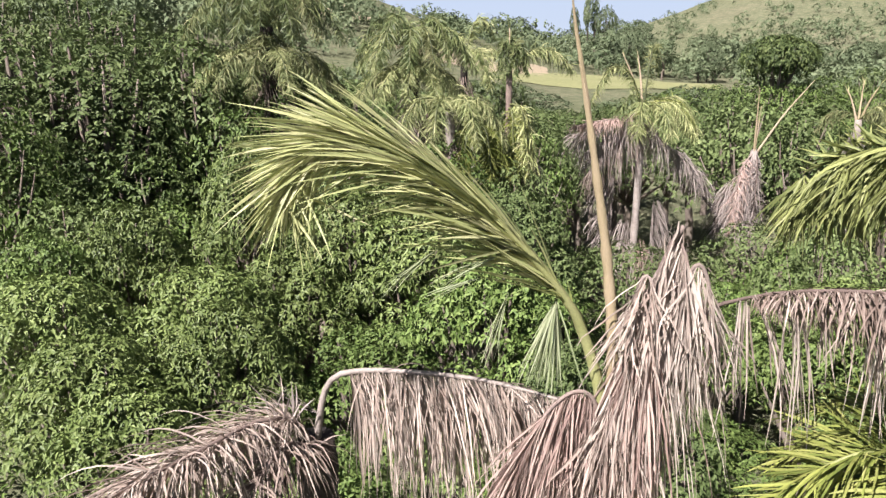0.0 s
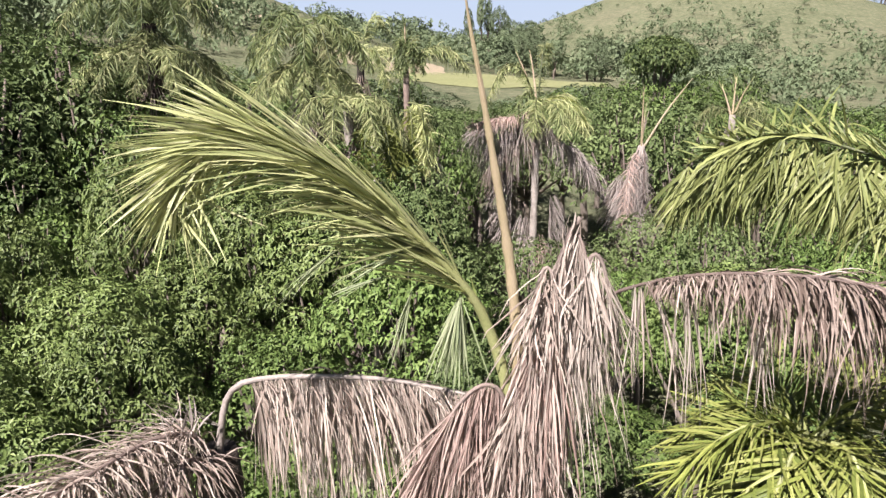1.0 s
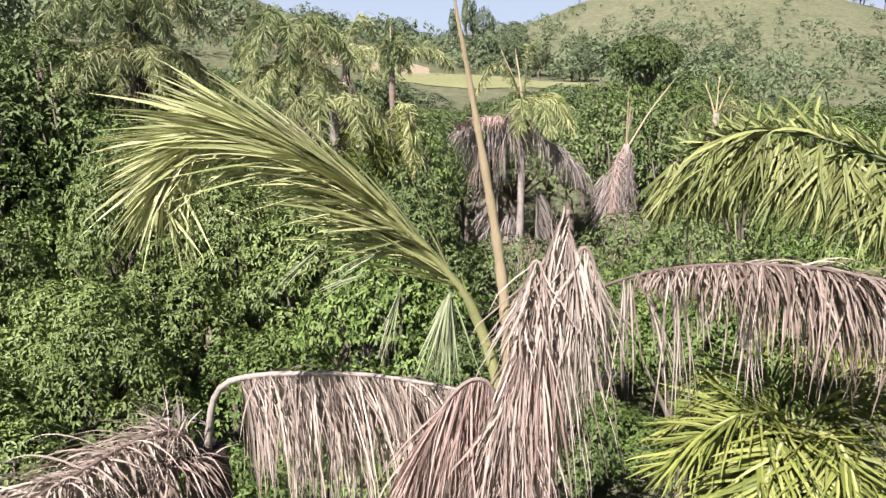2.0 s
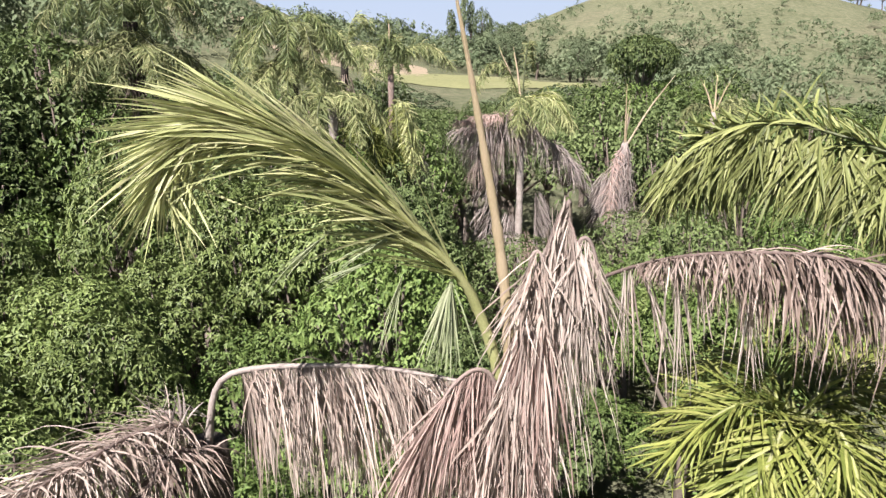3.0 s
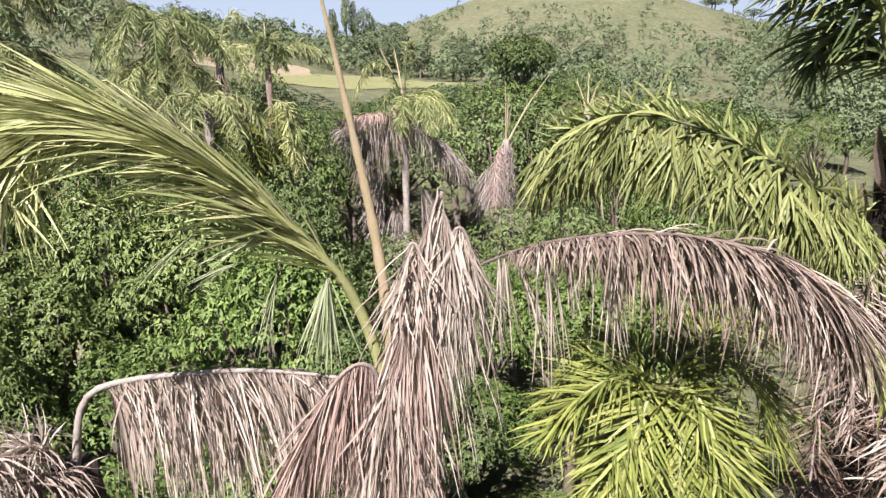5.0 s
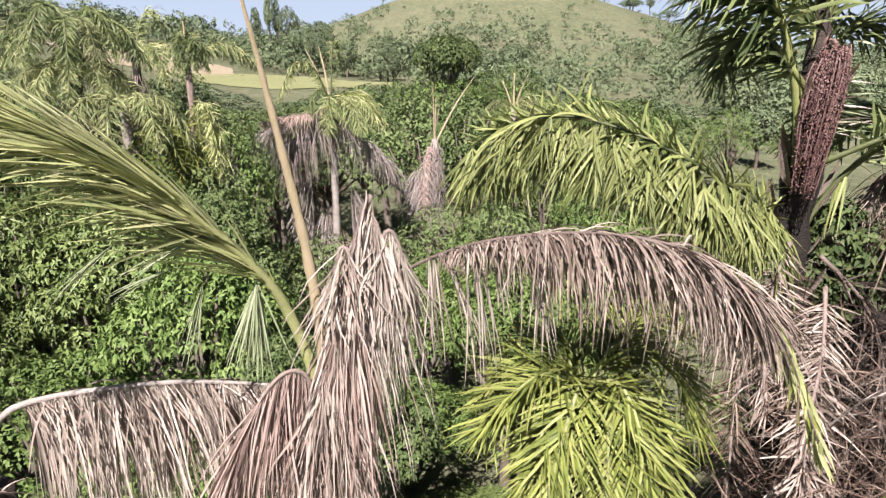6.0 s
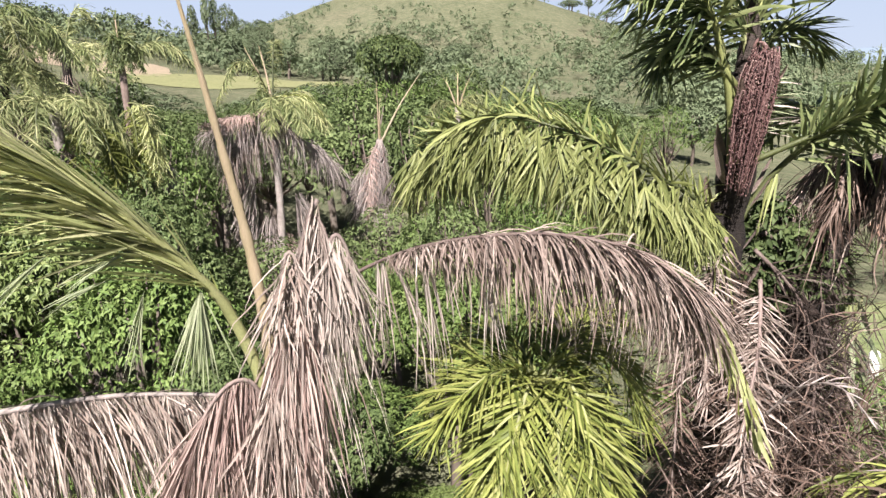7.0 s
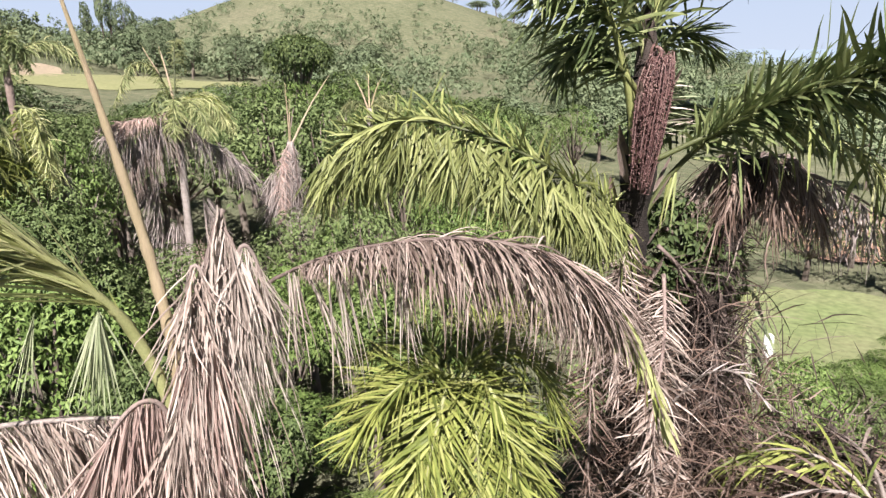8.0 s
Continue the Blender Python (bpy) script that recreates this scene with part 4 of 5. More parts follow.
    straw = part_of("dead_frond", *tube(spline([(5.50, 4.30, 9.95), (5.60, 4.22, 10.05), (5.70, 4.15, 10.08)], 6), [0.02, 0.018, 0.016, 0.014, 0.012, 0.01, 0.008], 6), M_RACHIS_PALE, ob, "short straw-coloured dry leaf behind the fruit")
    for k in range(34):
        p = Vector((5.58, 4.22, 10.02)) + Vector((rng.gauss(0.03, 0.05), rng.gauss(0, 0.05), rng.uniform(-0.45, 0.06)))
        v, f = blade(p, (0.88 + rng.gauss(0, 0.15), -0.47 + rng.gauss(0, 0.15), rng.gauss(0.0, 0.16)), rng.uniform(0.22, 0.48), 0.022, 0.6, rng, 6, 0.9, 0.04)
        part_of("leaflet", v, f, M_PALELEAF if k % 3 else M_DEADPALE, straw, origin=p)
    # dead skirt down the trunk
    hang = dict(thick=(0.022, 0.009), twist=1.2, jitter=0.06, wild=0.25, spread=0.35, segs=6)
    # Two of these fronds carry the shade beside the trunk in their colour.
    for i, (pts, n, ln, mat, st) in enumerate((
            ([(5.45, 4.36, 8.49), (5.39, 4.20, 7.87), (5.31, 3.98, 7.06), (5.32, 3.80, 6.09), (5.3, 3.7, 5.2)], 90, 0.50, M_DEADBROWN, M_RACHIS_DEAD),
            ([(5.62, 4.06, 8.21), (5.33, 3.79, 7.69), (5.06, 3.65, 7.05), (5.01, 3.55, 6.34), (5.0, 3.5, 5.6)], 90, 0.48, M_DEAD, M_RACHIS_DEAD),
            ([(5.75, 4.25, 8.45), (6.10, 4.0, 8.0), (6.17, 3.79, 7.44), (6.05, 3.65, 6.72), (6.05, 3.61, 5.5)], 70, 0.55, M_SHADEDTHATCH, M_RACHIS_DEAD),
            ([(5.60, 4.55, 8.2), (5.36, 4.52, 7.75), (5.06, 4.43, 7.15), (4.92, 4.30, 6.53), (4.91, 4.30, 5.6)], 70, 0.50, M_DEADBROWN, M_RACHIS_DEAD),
            ([(5.9, 4.3, 8.6), (6.4, 4.2, 8.3), (6.6, 4.1, 7.6), (6.6, 4.0, 6.4)], 70, 0.6, M_SHADEDTHATCH, M_RACHIS_DEAD),
            ([(5.4, 4.3, 8.6), (5.2, 4.25, 8.3), (5.12, 4.2, 7.8), (5.1, 4.1, 7.0)], 60, 0.45, M_DEAD, M_RACHIS_DEAD))):
        frond(ob, pts, 70 + i, int(n * 1.7), ln * 0.85, 0.017, (62, 50), (-25, 50), 0.9, mat, st, start=0.05, label="dry frond hanging down the trunk", shape=lambda u: 0.75 + 0.25 * math.sin(math.pi * u), **hang)
    frond(ob, [(5.1, 3.7, 6.9), (5.15, 3.40, 7.35), (5.10, 3.15, 7.62), (5.07, 2.85, 7.72), (5.1, 2.55, 7.5)], 78, 14, 0.25, 0.016, (60, 40), (-30, 30), 1.0, M_DEADGREY, M_RACHIS_PALE, label="bare curved dry stalk", **{**hang, "thick": (0.013, 0.005)})
    frond(ob, [(5.0, 3.6, 6.0), (4.6, 3.35, 6.5), (4.2, 3.2, 6.62), (3.85, 3.1, 6.45)], 79, 16, 0.25, 0.016, (60, 40), (-30, 30), 1.0, M_DEADGREY, M_RACHIS_PALE, label="bare curved dry stalk", **{**hang, "thick": (0.013, 0.005)})
    return ob


fruiting_palm()


def neighbour_palm():
    x, y = 6.3, 4.2
    z = land_z(x, y)
    ob = thing("palm_tree", (x, y, z), "palm with a thatch of dead grey-brown leaves below its crown", "palm tree")
    pts = spline([(x, y, z - 0.3), (6.3, 4.15, 5), (6.45, 4.02, 8.2), (6.72, 3.85, 9.3)], 22)
    v, f = tube(pts, [0.18 + (0.03 if i % 2 else 0) for i in range(23)], 12, bumpy=0.06, rng=random.Random(12))
    part_of("trunk", v, f, M_BARK, ob)
    for i in range(9):
        a = i * 0.75 + 0.3
        d = Vector((math.cos(a), math.sin(a), 0))
        c = Vector((6.72, 3.85, 9.25))
        skirt(ob, [c, c + d * 0.28 + UP * 0.08, c + d * 0.48 - UP * 0.08, c + d * 0.58 - UP * 0.35], 90 + i, 105, lambda s: 0.72, 0.013, lambda s, r: (d.x * 0.35, d.y * 0.35, -0.3), 2.4, M_DEADBROWN if i % 3 else M_DEADDARK,
              "dead leaf hanging like thatch", out=0.25, singles=24)
    # Shade below the thatch is put into the dark colour of these fronds.
    for i in range(6):
        a = i * 1.05 + 0.2
        d = Vector((math.cos(a), math.sin(a), 0))
        frond(ob, [(6.62, 3.92, 8.9), Vector((6.42, 4.04, 8.3)) + d * 0.2, Vector((6.30, 4.12, 7.3)) + d * 0.24, Vector((6.26, 4.18, 5.8)) + d * 0.28], 110 + i, 110, 0.32, 0.013, (60, 50), (-30, 40), 1.0, M_SHADEDTHATCH, M_BARK,
              (0.03, 0.012), 0.05, label="dead frond hanging down the trunk, coloured as in shade", joined=True, twist=1.2, jitter=0.06, wild=0.3, name="dead_frond")
    for i, (end, n) in enumerate((((7.45, 3.45, 8.62), 70), ((7.6, 3.0, 8.7), 70), ((7.35, 2.75, 8.72), 55))):
        c, e = Vector((6.72, 3.85, 9.25)), Vector(end)
        skirt(ob, [c, c.lerp(e, 0.4) + UP * 0.12, c.lerp(e, 0.75) + UP * 0.08, e], 105 + i, n, lambda s: 0.8, 0.018, lambda s, r: (0.05, -0.05, -0.5), 2.4, M_DEADGREY, "pale dead leaf drooping outward", out=0.2)
    for i, (dx, dy, up) in enumerate(((1.0, 0.5, 0.5), (0.2, 1.0, 0.4))):
        c = Vector((6.72, 3.85, 9.3))
        d = Vector((dx, dy, 0)).normalized()
        frond(ob, [c, c + d * 0.5 + UP * up, c + d * 1.2 + UP * up * 1.2, c + d * 1.9 + UP * up * 0.3], 100 + i, 55, 0.8, 0.05, (55, 35), (-60, 20), 1.6, M_DARKPALM, M_RACHIS_DARK, (0.03, 0.008), 0.15,
              label="green leaf with hanging leaflets", twist=0.7, wild=0.12, blunt=0.4)
    return ob


neighbour_palm()

# ---------------------------------------------------------------- palms further off


def far_palm(base, top, leaves, seed, label, leaf=M_FARPALM, trunk_r=0.12, skirts=(), spears=(), bark=M_PALEBARK):
    """leaves: heading, reach, rise, drop, leaflet length, material or None, and how far below the top they spring."""
    bx, by = base
    z = land_z(bx, by)
    ob = thing("palm_tree", (bx, by, z), label, "palm tree", "palms in the valley")
    rng = random.Random(seed)
    t = Vector(top)
    pts = spline([(bx, by, z - 0.3), (bx + 0.1, by, (z + t.z) / 2), t], 16)
    v, f = tube(pts, [trunk_r * (1.15 - 0.25 * i / 16) + (0.012 if i % 2 else 0) for i in range(17)], 9, bumpy=0.05, rng=rng)
    part_of("trunk", v, f, bark, ob)
    for i, (head, reach, rise, drop, ln, mat, *below) in enumerate(leaves):
        d = Vector((math.sin(radians(head)), math.cos(radians(head)), 0))
        t = Vector(top) - UP * (below[0] if below else 0)
        q = [t, t + d * reach * 0.3 + UP * rise * 0.8, t + d * reach * 0.65 + UP * (rise * 0.95 - drop * 0.15), t + d * reach + UP * (rise * 0.6 - drop)]
        m = mat or leaf
        dead = m in (M_DEADGREY, M_DEADDARK, M_DEADPINK)
        if dead:
            frond(ob, q, seed * 20 + i, 170, ln * 0.8, 0.020, (62, 35), (-90, 0), 4.5, m, M_RACHIS_DEAD, (0.03, 0.008), 0.12, joined=True, twist=1.2, wild=0.3, spread=0.45, segs=4, label="dead grey leaf", name="dead_frond")
        else:
            frond(ob, q, seed * 20 + i, 185, ln * 0.60, 0.020, (72, 45), (-100, 5), 6.0, m, M_RACHIS_DARK, (0.03, 0.008), 0.10, joined=True, twist=1.4, wild=0.42, spread=0.45, segs=3)
    t = Vector(top)
    for i, (dx, dy, z0, drop, wide, n, mat) in enumerate(skirts):
        v, f = [], []
        for _ in range(int(n * 2.6)):
            a = rng.uniform(0, 6.28)
            p = t + Vector((dx + math.cos(a) * wide * 0.25, dy + math.sin(a) * wide * 0.25, z0 - 0.75 * drop * rng.random() ** 1.3))
            blade(p, (math.cos(a) * 0.5 * wide + dx * 0.4, math.sin(a) * 0.5 * wide + dy * 0.4, -0.6), drop * rng.uniform(0.3, 0.7), 0.024, 1.2, rng, 5, 1.2, 0.10, verts=v, faces=f)
        part_of("dead_skirt", v, f, mat, ob, "dead leaves hanging below the crown")
    for dx, dy, dz in spears:
        e = t + Vector((dx, dy, dz))
        v, f = tube(spline([t - UP * 0.2, t.lerp(e, 0.5) + Vector((0, 0, 0.05)), e], 8), [0.035 * (1 - i / 8) ** 0.7 + 0.006 for i in range(9)], 6)
        sp = part_of("spear_leaf", v, f, M_SPEAR, ob, "pale upright spear leaf")
        v, f = [], []
        for k in range(8):
            a = t.lerp(e, 0.55 + 0.05 * k)
            blade(a, Vector((dx, dy, dz)) + Vector((rng.gauss(0, 0.25), rng.gauss(0, 0.25), 0)), 0.35, 0.03, 0.5, rng, 4, verts=v, faces=f)
        part_of("foliage", v, f, M_FARPALM, sp)
    return ob


# slim palm with a hanging yellow leaf
far_palm((1.1, 18.0), (1.15, 17.95, 10.55), [
    (80, 1.7, 0.55, 0.35, 0.7, None), (110, 0.5, 0.6, 0.5, 0.45, M_DARKPALM), (-100, 0.3, 0.7, 0.5, 0.4, M_DARKPALM), (60, 0.45, 0.75, 0.4, 0.4, None), (20, 0.3, 0.8, 0.4, 0.4, M_DARKPALM), (190, 0.3, 0.6, 0.5, 0.4, M_DARKPALM),
    (150, 0.4, 0.6, 0.5, 0.4, M_DARKPALM), (-40, 0.35, 0.7, 0.4, 0.4, M_DARKPALM), (-140, 0.3, 0.6, 0.5, 0.4, M_DARKPALM), (130, 0.75, 0.0, 1.8, 0.8, M_PLUME, 0.9), (105, 0.8, 0.0, 1.8, 0.75, M_PLUME, 0.9), (165, 0.6, 0.0, 1.7, 0.7, M_YELLOW, 1.0)], 3,
    "slim palm with a small crown and a hanging yellow leaf",
    trunk_r=0.08, skirts=((-0.2, 0.0, -1.6, 2.2, 0.45, 90, M_DEADGREY), (-0.1, -0.1, -2.4, 1.6, 0.6, 60, M_DEADPINK), (0.75, 0.1, -2.3, 1.1, 0.2, 26, M_DEADGREY)), spears=((-0.03, 0, 1.05),), bark=M_FIBRE)
far_palm((5.15, 20.4), (5.22, 20.34, 9.55), [
    (-85, 1.6, 1.25, 0.75, 0.55, None), (30, 1.3, 1.9, 0.2, 0.5, None), (75, 1.9, 0.35, 0.9, 0.9, None), (110, 1.5, 0.2, 0.9, 0.9, None), (150, 1.2, 0.1, 0.8, 0.9, None), (85, 1.5, 0.3, 0.8, 0.9, M_YELLOW), (200, 0.9, 0.2, 0.9, 0.8, None), (-110, 0.9, 0.4, 0.9, 0.6, M_DARKPALM),
    (-95, 2.0, -0.55, 0.5, 1.5, M_DEADGREY), (-112, 2.3, -0.35, 0.3, 0.6, M_DEADPINK), (-80, 1.5, -0.9, 0.8, 1.6, M_DEADGREY), (95, 1.8, -1.2, 1.4, 1.2, M_DEADGREY), (84, 2.3, -1.25, 1.8, 1.1, M_DEADGREY), (-100, 1.6, -1.1, 1.3, 1.5, M_DEADDARK)],
    4, "pale-trunked palm with a drooping yellowish crown and grey skirts", trunk_r=0.11, skirts=((-0.75, 0.1, -1.9, 2.4, 0.4, 60, M_DEADGREY), (0.62, 0.1, -2.7, 1.9, 0.35, 55, M_DEADGREY), (-0.3, 0.1, -3.3, 1.7, 0.5, 60, M_DEADGREY), (0.2, 0, -3.9, 1.5, 0.4, 50, M_DEADPINK)),
    spears=((-0.65, 0.3, 1.55), (-0.2, 0.4, 1.6)))
far_palm((9.3, 22.2), (9.29, 22.13, 8.2), [(170, 0.4, -0.2, 2.2, 0.6, M_DEADGREY), (-120, 0.8, -0.3, 2.4, 0.6, M_DEADPINK)], 5, "nearly leafless palm with two spear leaves and a pinkish dead skirt",
         trunk_r=0.12, skirts=((0, 0, 0.1, 2.9, 0.3, 110, M_DEADGREY), (-0.22, -0.1, -0.3, 2.8, 0.35, 90, M_DEADGREY), (-0.6, 0.1, -1.0, 2.2, 0.35, 90, M_DEADGREY)), spears=((-0.06, 0, 1.95), (0.1, 0.1, 1.4), (1.35, -0.5, 2.2)))
far_palm((12.75, 22.7), (12.71, 22.68, 9.2), [(-60, 1.2, 0.3, 0.6, 0.6, None), (60, 1.3, 0.3, 0.6, 0.6, None), (150, 1.2, 0.3, 0.8, 0.6, None), (100, 1.3, 0.5, 0.4, 0.6, None)], 6, "palm with thin upright spear leaves behind the others",
         skirts=((0, 0, -0.4, 1.8, 0.5, 50, M_DEADGREY),), spears=((-0.5, 0.2, 1.1), (0.0, 0, 1.25), (0.45, -0.2, 1.15)))
far_palm((-5.4, 19.4), (-5.4, 19.3, 11.6), [(h, 1.6 + 0.3 * ((h // 30) % 3), 0.9 + 0.45 * ((h // 30) % 2), 0.9, 0.75, M_DARKPALM if h % 60 else None) for h in range(0, 360, 24)] + [(h, 2.2, -0.7, 1.3, 0.8, None) for h in range(20, 380, 26)], 7,
         "large palm with a dense drooping green crown", trunk_r=0.2, skirts=((0, 0, -1.2, 2.2, 1.0, 60, M_DEADDARK),), bark=M_BARK)
far_palm((-1.5, 19.1), (-1.4, 19.0, 11.1), [(h, 1.4 + 0.2 * ((h // 36) % 3), 0.5 + 0.3 * ((h // 36) % 2), 0.9, 0.75, M_DARKPALM if h % 72 > 20 else None) for h in range(10, 370, 24)] + [(h, 1.6, -0.6, 1.0, 0.7, None) for h in range(0, 360, 30)], 8,
         "palm with a dense crown of hanging green leaflets", trunk_r=0.18, skirts=((0.4, -0.3, -1.5, 1.5, 0.9, 80, M_DEADDARK), (0, 0, -1.2, 1.5, 0.8, 50, M_DEADGREY)), bark=M_BARK)
far_palm((-0.3, 17.4), (-0.35, 17.5, 9.5), [(h, 1.5, 0.35, 1.0, 0.8, None) for h in range(15, 375, 45)], 9, "short palm with drooping yellow-green leaves", skirts=((0.1, 0, -0.7, 1.4, 0.6, 70, M_DEADDARK),))
far_palm((0.35, 17.2), (0.3, 17.4, 9.0), [(h, 0.9, 0.15, 1.3, 0.8, M_YELLOW) for h in (100, 150, 200, 60)], 10, "small palm with hanging yellowish leaves", skirts=())
far_palm((-0.1, 23.0), (0.0, 22.5, 11.0), [(50, 1.3, 1.3, 0.2, 0.6, None), (100, 1.6, 0.3, 0.9, 0.8, None), (140, 1.3, 0.2, 1.0, 0.8, None), (-30, 1.2, 0.8, 0.5, 0.6, None)], 11, "palm with one raised green leaf", skirts=((0, 0, -0.6, 1.6, 0.5, 50, M_DEADDARK),), bark=M_BARK)

# ---------------------------------------------------------------- trees and shrubs
KINDS = {}


def kind_of_tree(key, *args, **kw):
    ob = make_tree(*args, **kw)
    KINDS[key] = [ob, False, args[2]]


kind_of_tree("a1", "shrub", 1, 5.2, 1.5, 27, 1900, 5, 0.1, 0.037, M_LEAF_A, "glossy green shrub with whorled drooping leaves", "shrub", lobe=(0.17, 0.33), low=0.06, group="thicket of shrubs")
kind_of_tree("a2", "shrub", 2, 5.2, 1.6, 30, 1900, 5, 0.098, 0.037, M_LEAF_A, "glossy green shrub with whorled drooping leaves", "shrub", lobe=(0.17, 0.33), low=0.06, group="thicket of shrubs")
kind_of_tree("b1", "shrub", 3, 5.2, 1.5, 30, 1950, 4, 0.085, 0.04, M_LEAF_B, "bright green shrub with small dense leaves", "shrub", lobe=(0.17, 0.33), low=0.06, group="thicket of shrubs")
kind_of_tree("b2", "shrub", 4, 5.2, 1.6, 33, 1950, 4, 0.085, 0.04, M_LEAF_B, "bright green shrub with small dense leaves", "shrub", lobe=(0.17, 0.33), low=0.06, group="thicket of shrubs")
kind_of_tree("b3", "shrub", 14, 5.2, 1.5, 30, 1950, 4, 0.085, 0.04, M_LEAF_C, "dark green shrub with small dense leaves", "shrub", lobe=(0.17, 0.33), low=0.06, group="thicket of shrubs")
kind_of_tree("m1", "tree", 5, 6.5, 2.1, 34, 860, 3, 0.14, 0.066, M_LEAF_C, "dark green broadleaf tree with a lumpy crown", "tree", group="trees in the valley", lobe=(0.2, 0.36))
kind_of_tree("m2", "tree", 6, 6.5, 2.2, 32, 860, 3, 0.14, 0.066, M_LEAF_B, "green broadleaf tree with a lumpy crown", "tree", group="trees in the valley", lobe=(0.2, 0.36))
kind_of_tree("m3", "tree", 7, 6.5, 2.0, 28, 860, 3, 0.14, 0.066, M_LEAF_D, "pale green broadleaf tree with a loose crown", "tree", group="trees in the valley", lobe=(0.2, 0.36))
kind_of_tree("t1", "tree", 31, 12.0, 2.6, 54, 1500, 4, 0.16, 0.075, M_LEAF_C, "tall dark green tree with a deep layered crown", "tree", group="tall trees on the rising side", depth=2.3, lobe=(0.2, 0.38))
kind_of_tree("t2", "tree", 32, 12.0, 2.8, 54, 1500, 4, 0.155, 0.072, M_LEAF_E, "tall very dark tree with a deep layered crown", "tree", group="tall trees on the rising side", depth=2.3, lobe=(0.2, 0.38))
kind_of_tree("g1", "tree", 21, 7.0, 2.3, 24, 760, 3, 0.19, 0.095, M_LEAF_C, "dark green tree in the valley woods", "tree", group="trees in the valley", lobe=(0.24, 0.42))
kind_of_tree("g2", "tree", 22, 7.0, 2.5, 24, 760, 3, 0.19, 0.095, M_LEAF_D, "pale green tree in the valley woods", "tree", group="trees in the valley", lobe=(0.24, 0.42))
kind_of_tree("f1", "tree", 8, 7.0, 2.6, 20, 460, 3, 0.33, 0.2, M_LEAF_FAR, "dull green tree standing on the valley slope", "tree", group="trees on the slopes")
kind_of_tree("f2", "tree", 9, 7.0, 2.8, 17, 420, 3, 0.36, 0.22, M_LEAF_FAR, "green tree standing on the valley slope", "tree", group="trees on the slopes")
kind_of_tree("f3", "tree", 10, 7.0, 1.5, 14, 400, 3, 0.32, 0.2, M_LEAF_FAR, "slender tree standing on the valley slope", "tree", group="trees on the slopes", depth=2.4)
kind_of_tree("u1", "tree", 11, 9.0, 2.3, 26, 1500, 5, 0.2, 0.09, M_LEAF_E, "umbrella-shaped dark tree standing above the others", "tree", depth=0.5, flat=0.12, lobe=(0.22, 0.38))


def plant(key, x, y, top, wide=1.0, turn=0.0):
    """Sets a tree of that kind with its top at the height named; the first one set is the one that was built."""
    entry = KINDS[key]
    z = land_z(x, y) - 0.1
    s = max(0.35, (top - z) / entry[2])
    m = Matrix.Translation((x, y, z)) @ Matrix.Rotation(turn, 4, 'Z') @ Matrix.Diagonal((wide, wide, s, 1))
    if not entry[1]:
        entry[1] = True
        entry[0].matrix_basis = m
        return entry[0]
    kept = entry[0].scale.copy()
    entry[0].scale = (1, 1, 1)
    ob = copy_thing(entry[0], m)
    entry[0].scale = kept
    return ob


def canopy(d, az):
    """The height of the thicket's top at a distance and a heading (left positive) from the middle of the place."""
    left = np.interp(d, [6, 9, 12, 15, 20, 26], [5.0, 6.0, 7.5, 8.6, 9.0, 9.4])
    hollow = np.interp(d, [6, 9, 12, 14, 20, 24, 28], [1.8, 2.3, 3.3, 4.7, 4.9, 6.0, 8.8])
    right = np.interp(d, [6, 9, 11, 13, 20, 26], [2.2, 2.8, 4.0, 6.8, 7.8, 8.8])
    edge = 17 if d < 15.5 else 26
    return float(left + (hollow - left) * smooth(6, 11, -az) + (right - hollow) * smooth(edge, edge + 5, -az))


def thicket():
    rng = random.Random(77)
    d = 7.2
    while d < 26:
        gap = 1.85 if d < 15 else 2.4
        n = int(radians(78) * d / gap)
        for i in range(n):
            az = 37 - 78 * (i + 0.5 + rng.uniform(-0.3, 0.3)) / n
            dd = d + rng.uniform(-0.5, 0.5)
            x, y = -dd * math.sin(radians(az)), dd * math.cos(radians(az))
            top = canopy(dd, az) + rng.gauss(0, 0.6 if d < 15.5 else 0.8)
            if d < 15.5:
                key = rng.choice(("a1", "a2", "a1", "a2", "b1")) if az > 14 and d > 8.6 else rng.choice(("b1", "b2", "b3", "a2"))
                if d < 8.6 or 9 < -az < 22:
                    key = rng.choice(("b3", "b3", "b1", "b2"))
            else:
                key = rng.choice(("m2", "m2", "m3", "m3"))
            plant(key, x, y, top, rng.uniform(0.9, 1.15) * (1.0 if d < 15.5 else 0.85), rng.uniform(0, 6.28))
        d += gap * 0.9
    # two tall shrubs added behind the dying palm to shade the hollow
    plant("b3", 1.6, 8.3, 7.0, 0.85, 1.0)
    plant("b3", 2.5, 8.7, 6.6, 0.85, 2.0)
    # tall dark trees on the rising side
    for i in range(34):
        az = rng.uniform(9.5, 44)
        dd = rng.uniform(19, 34)
        x, y = -dd * math.sin(radians(az)), dd * math.cos(radians(az))
        top = 10 + dd * math.tan(radians(np.interp(az, [9, 14, 20, 45], [0.5, 4.0, 7.5, 11]))) * rng.uniform(0.55, 1.05) * np.interp(dd, [19, 34], [0.55, 1.0])
        plant(rng.choice(("t1", "t1", "t2", "m1")), x, y, top, rng.uniform(1.0, 1.35), rng.uniform(0, 6.28))


thicket()


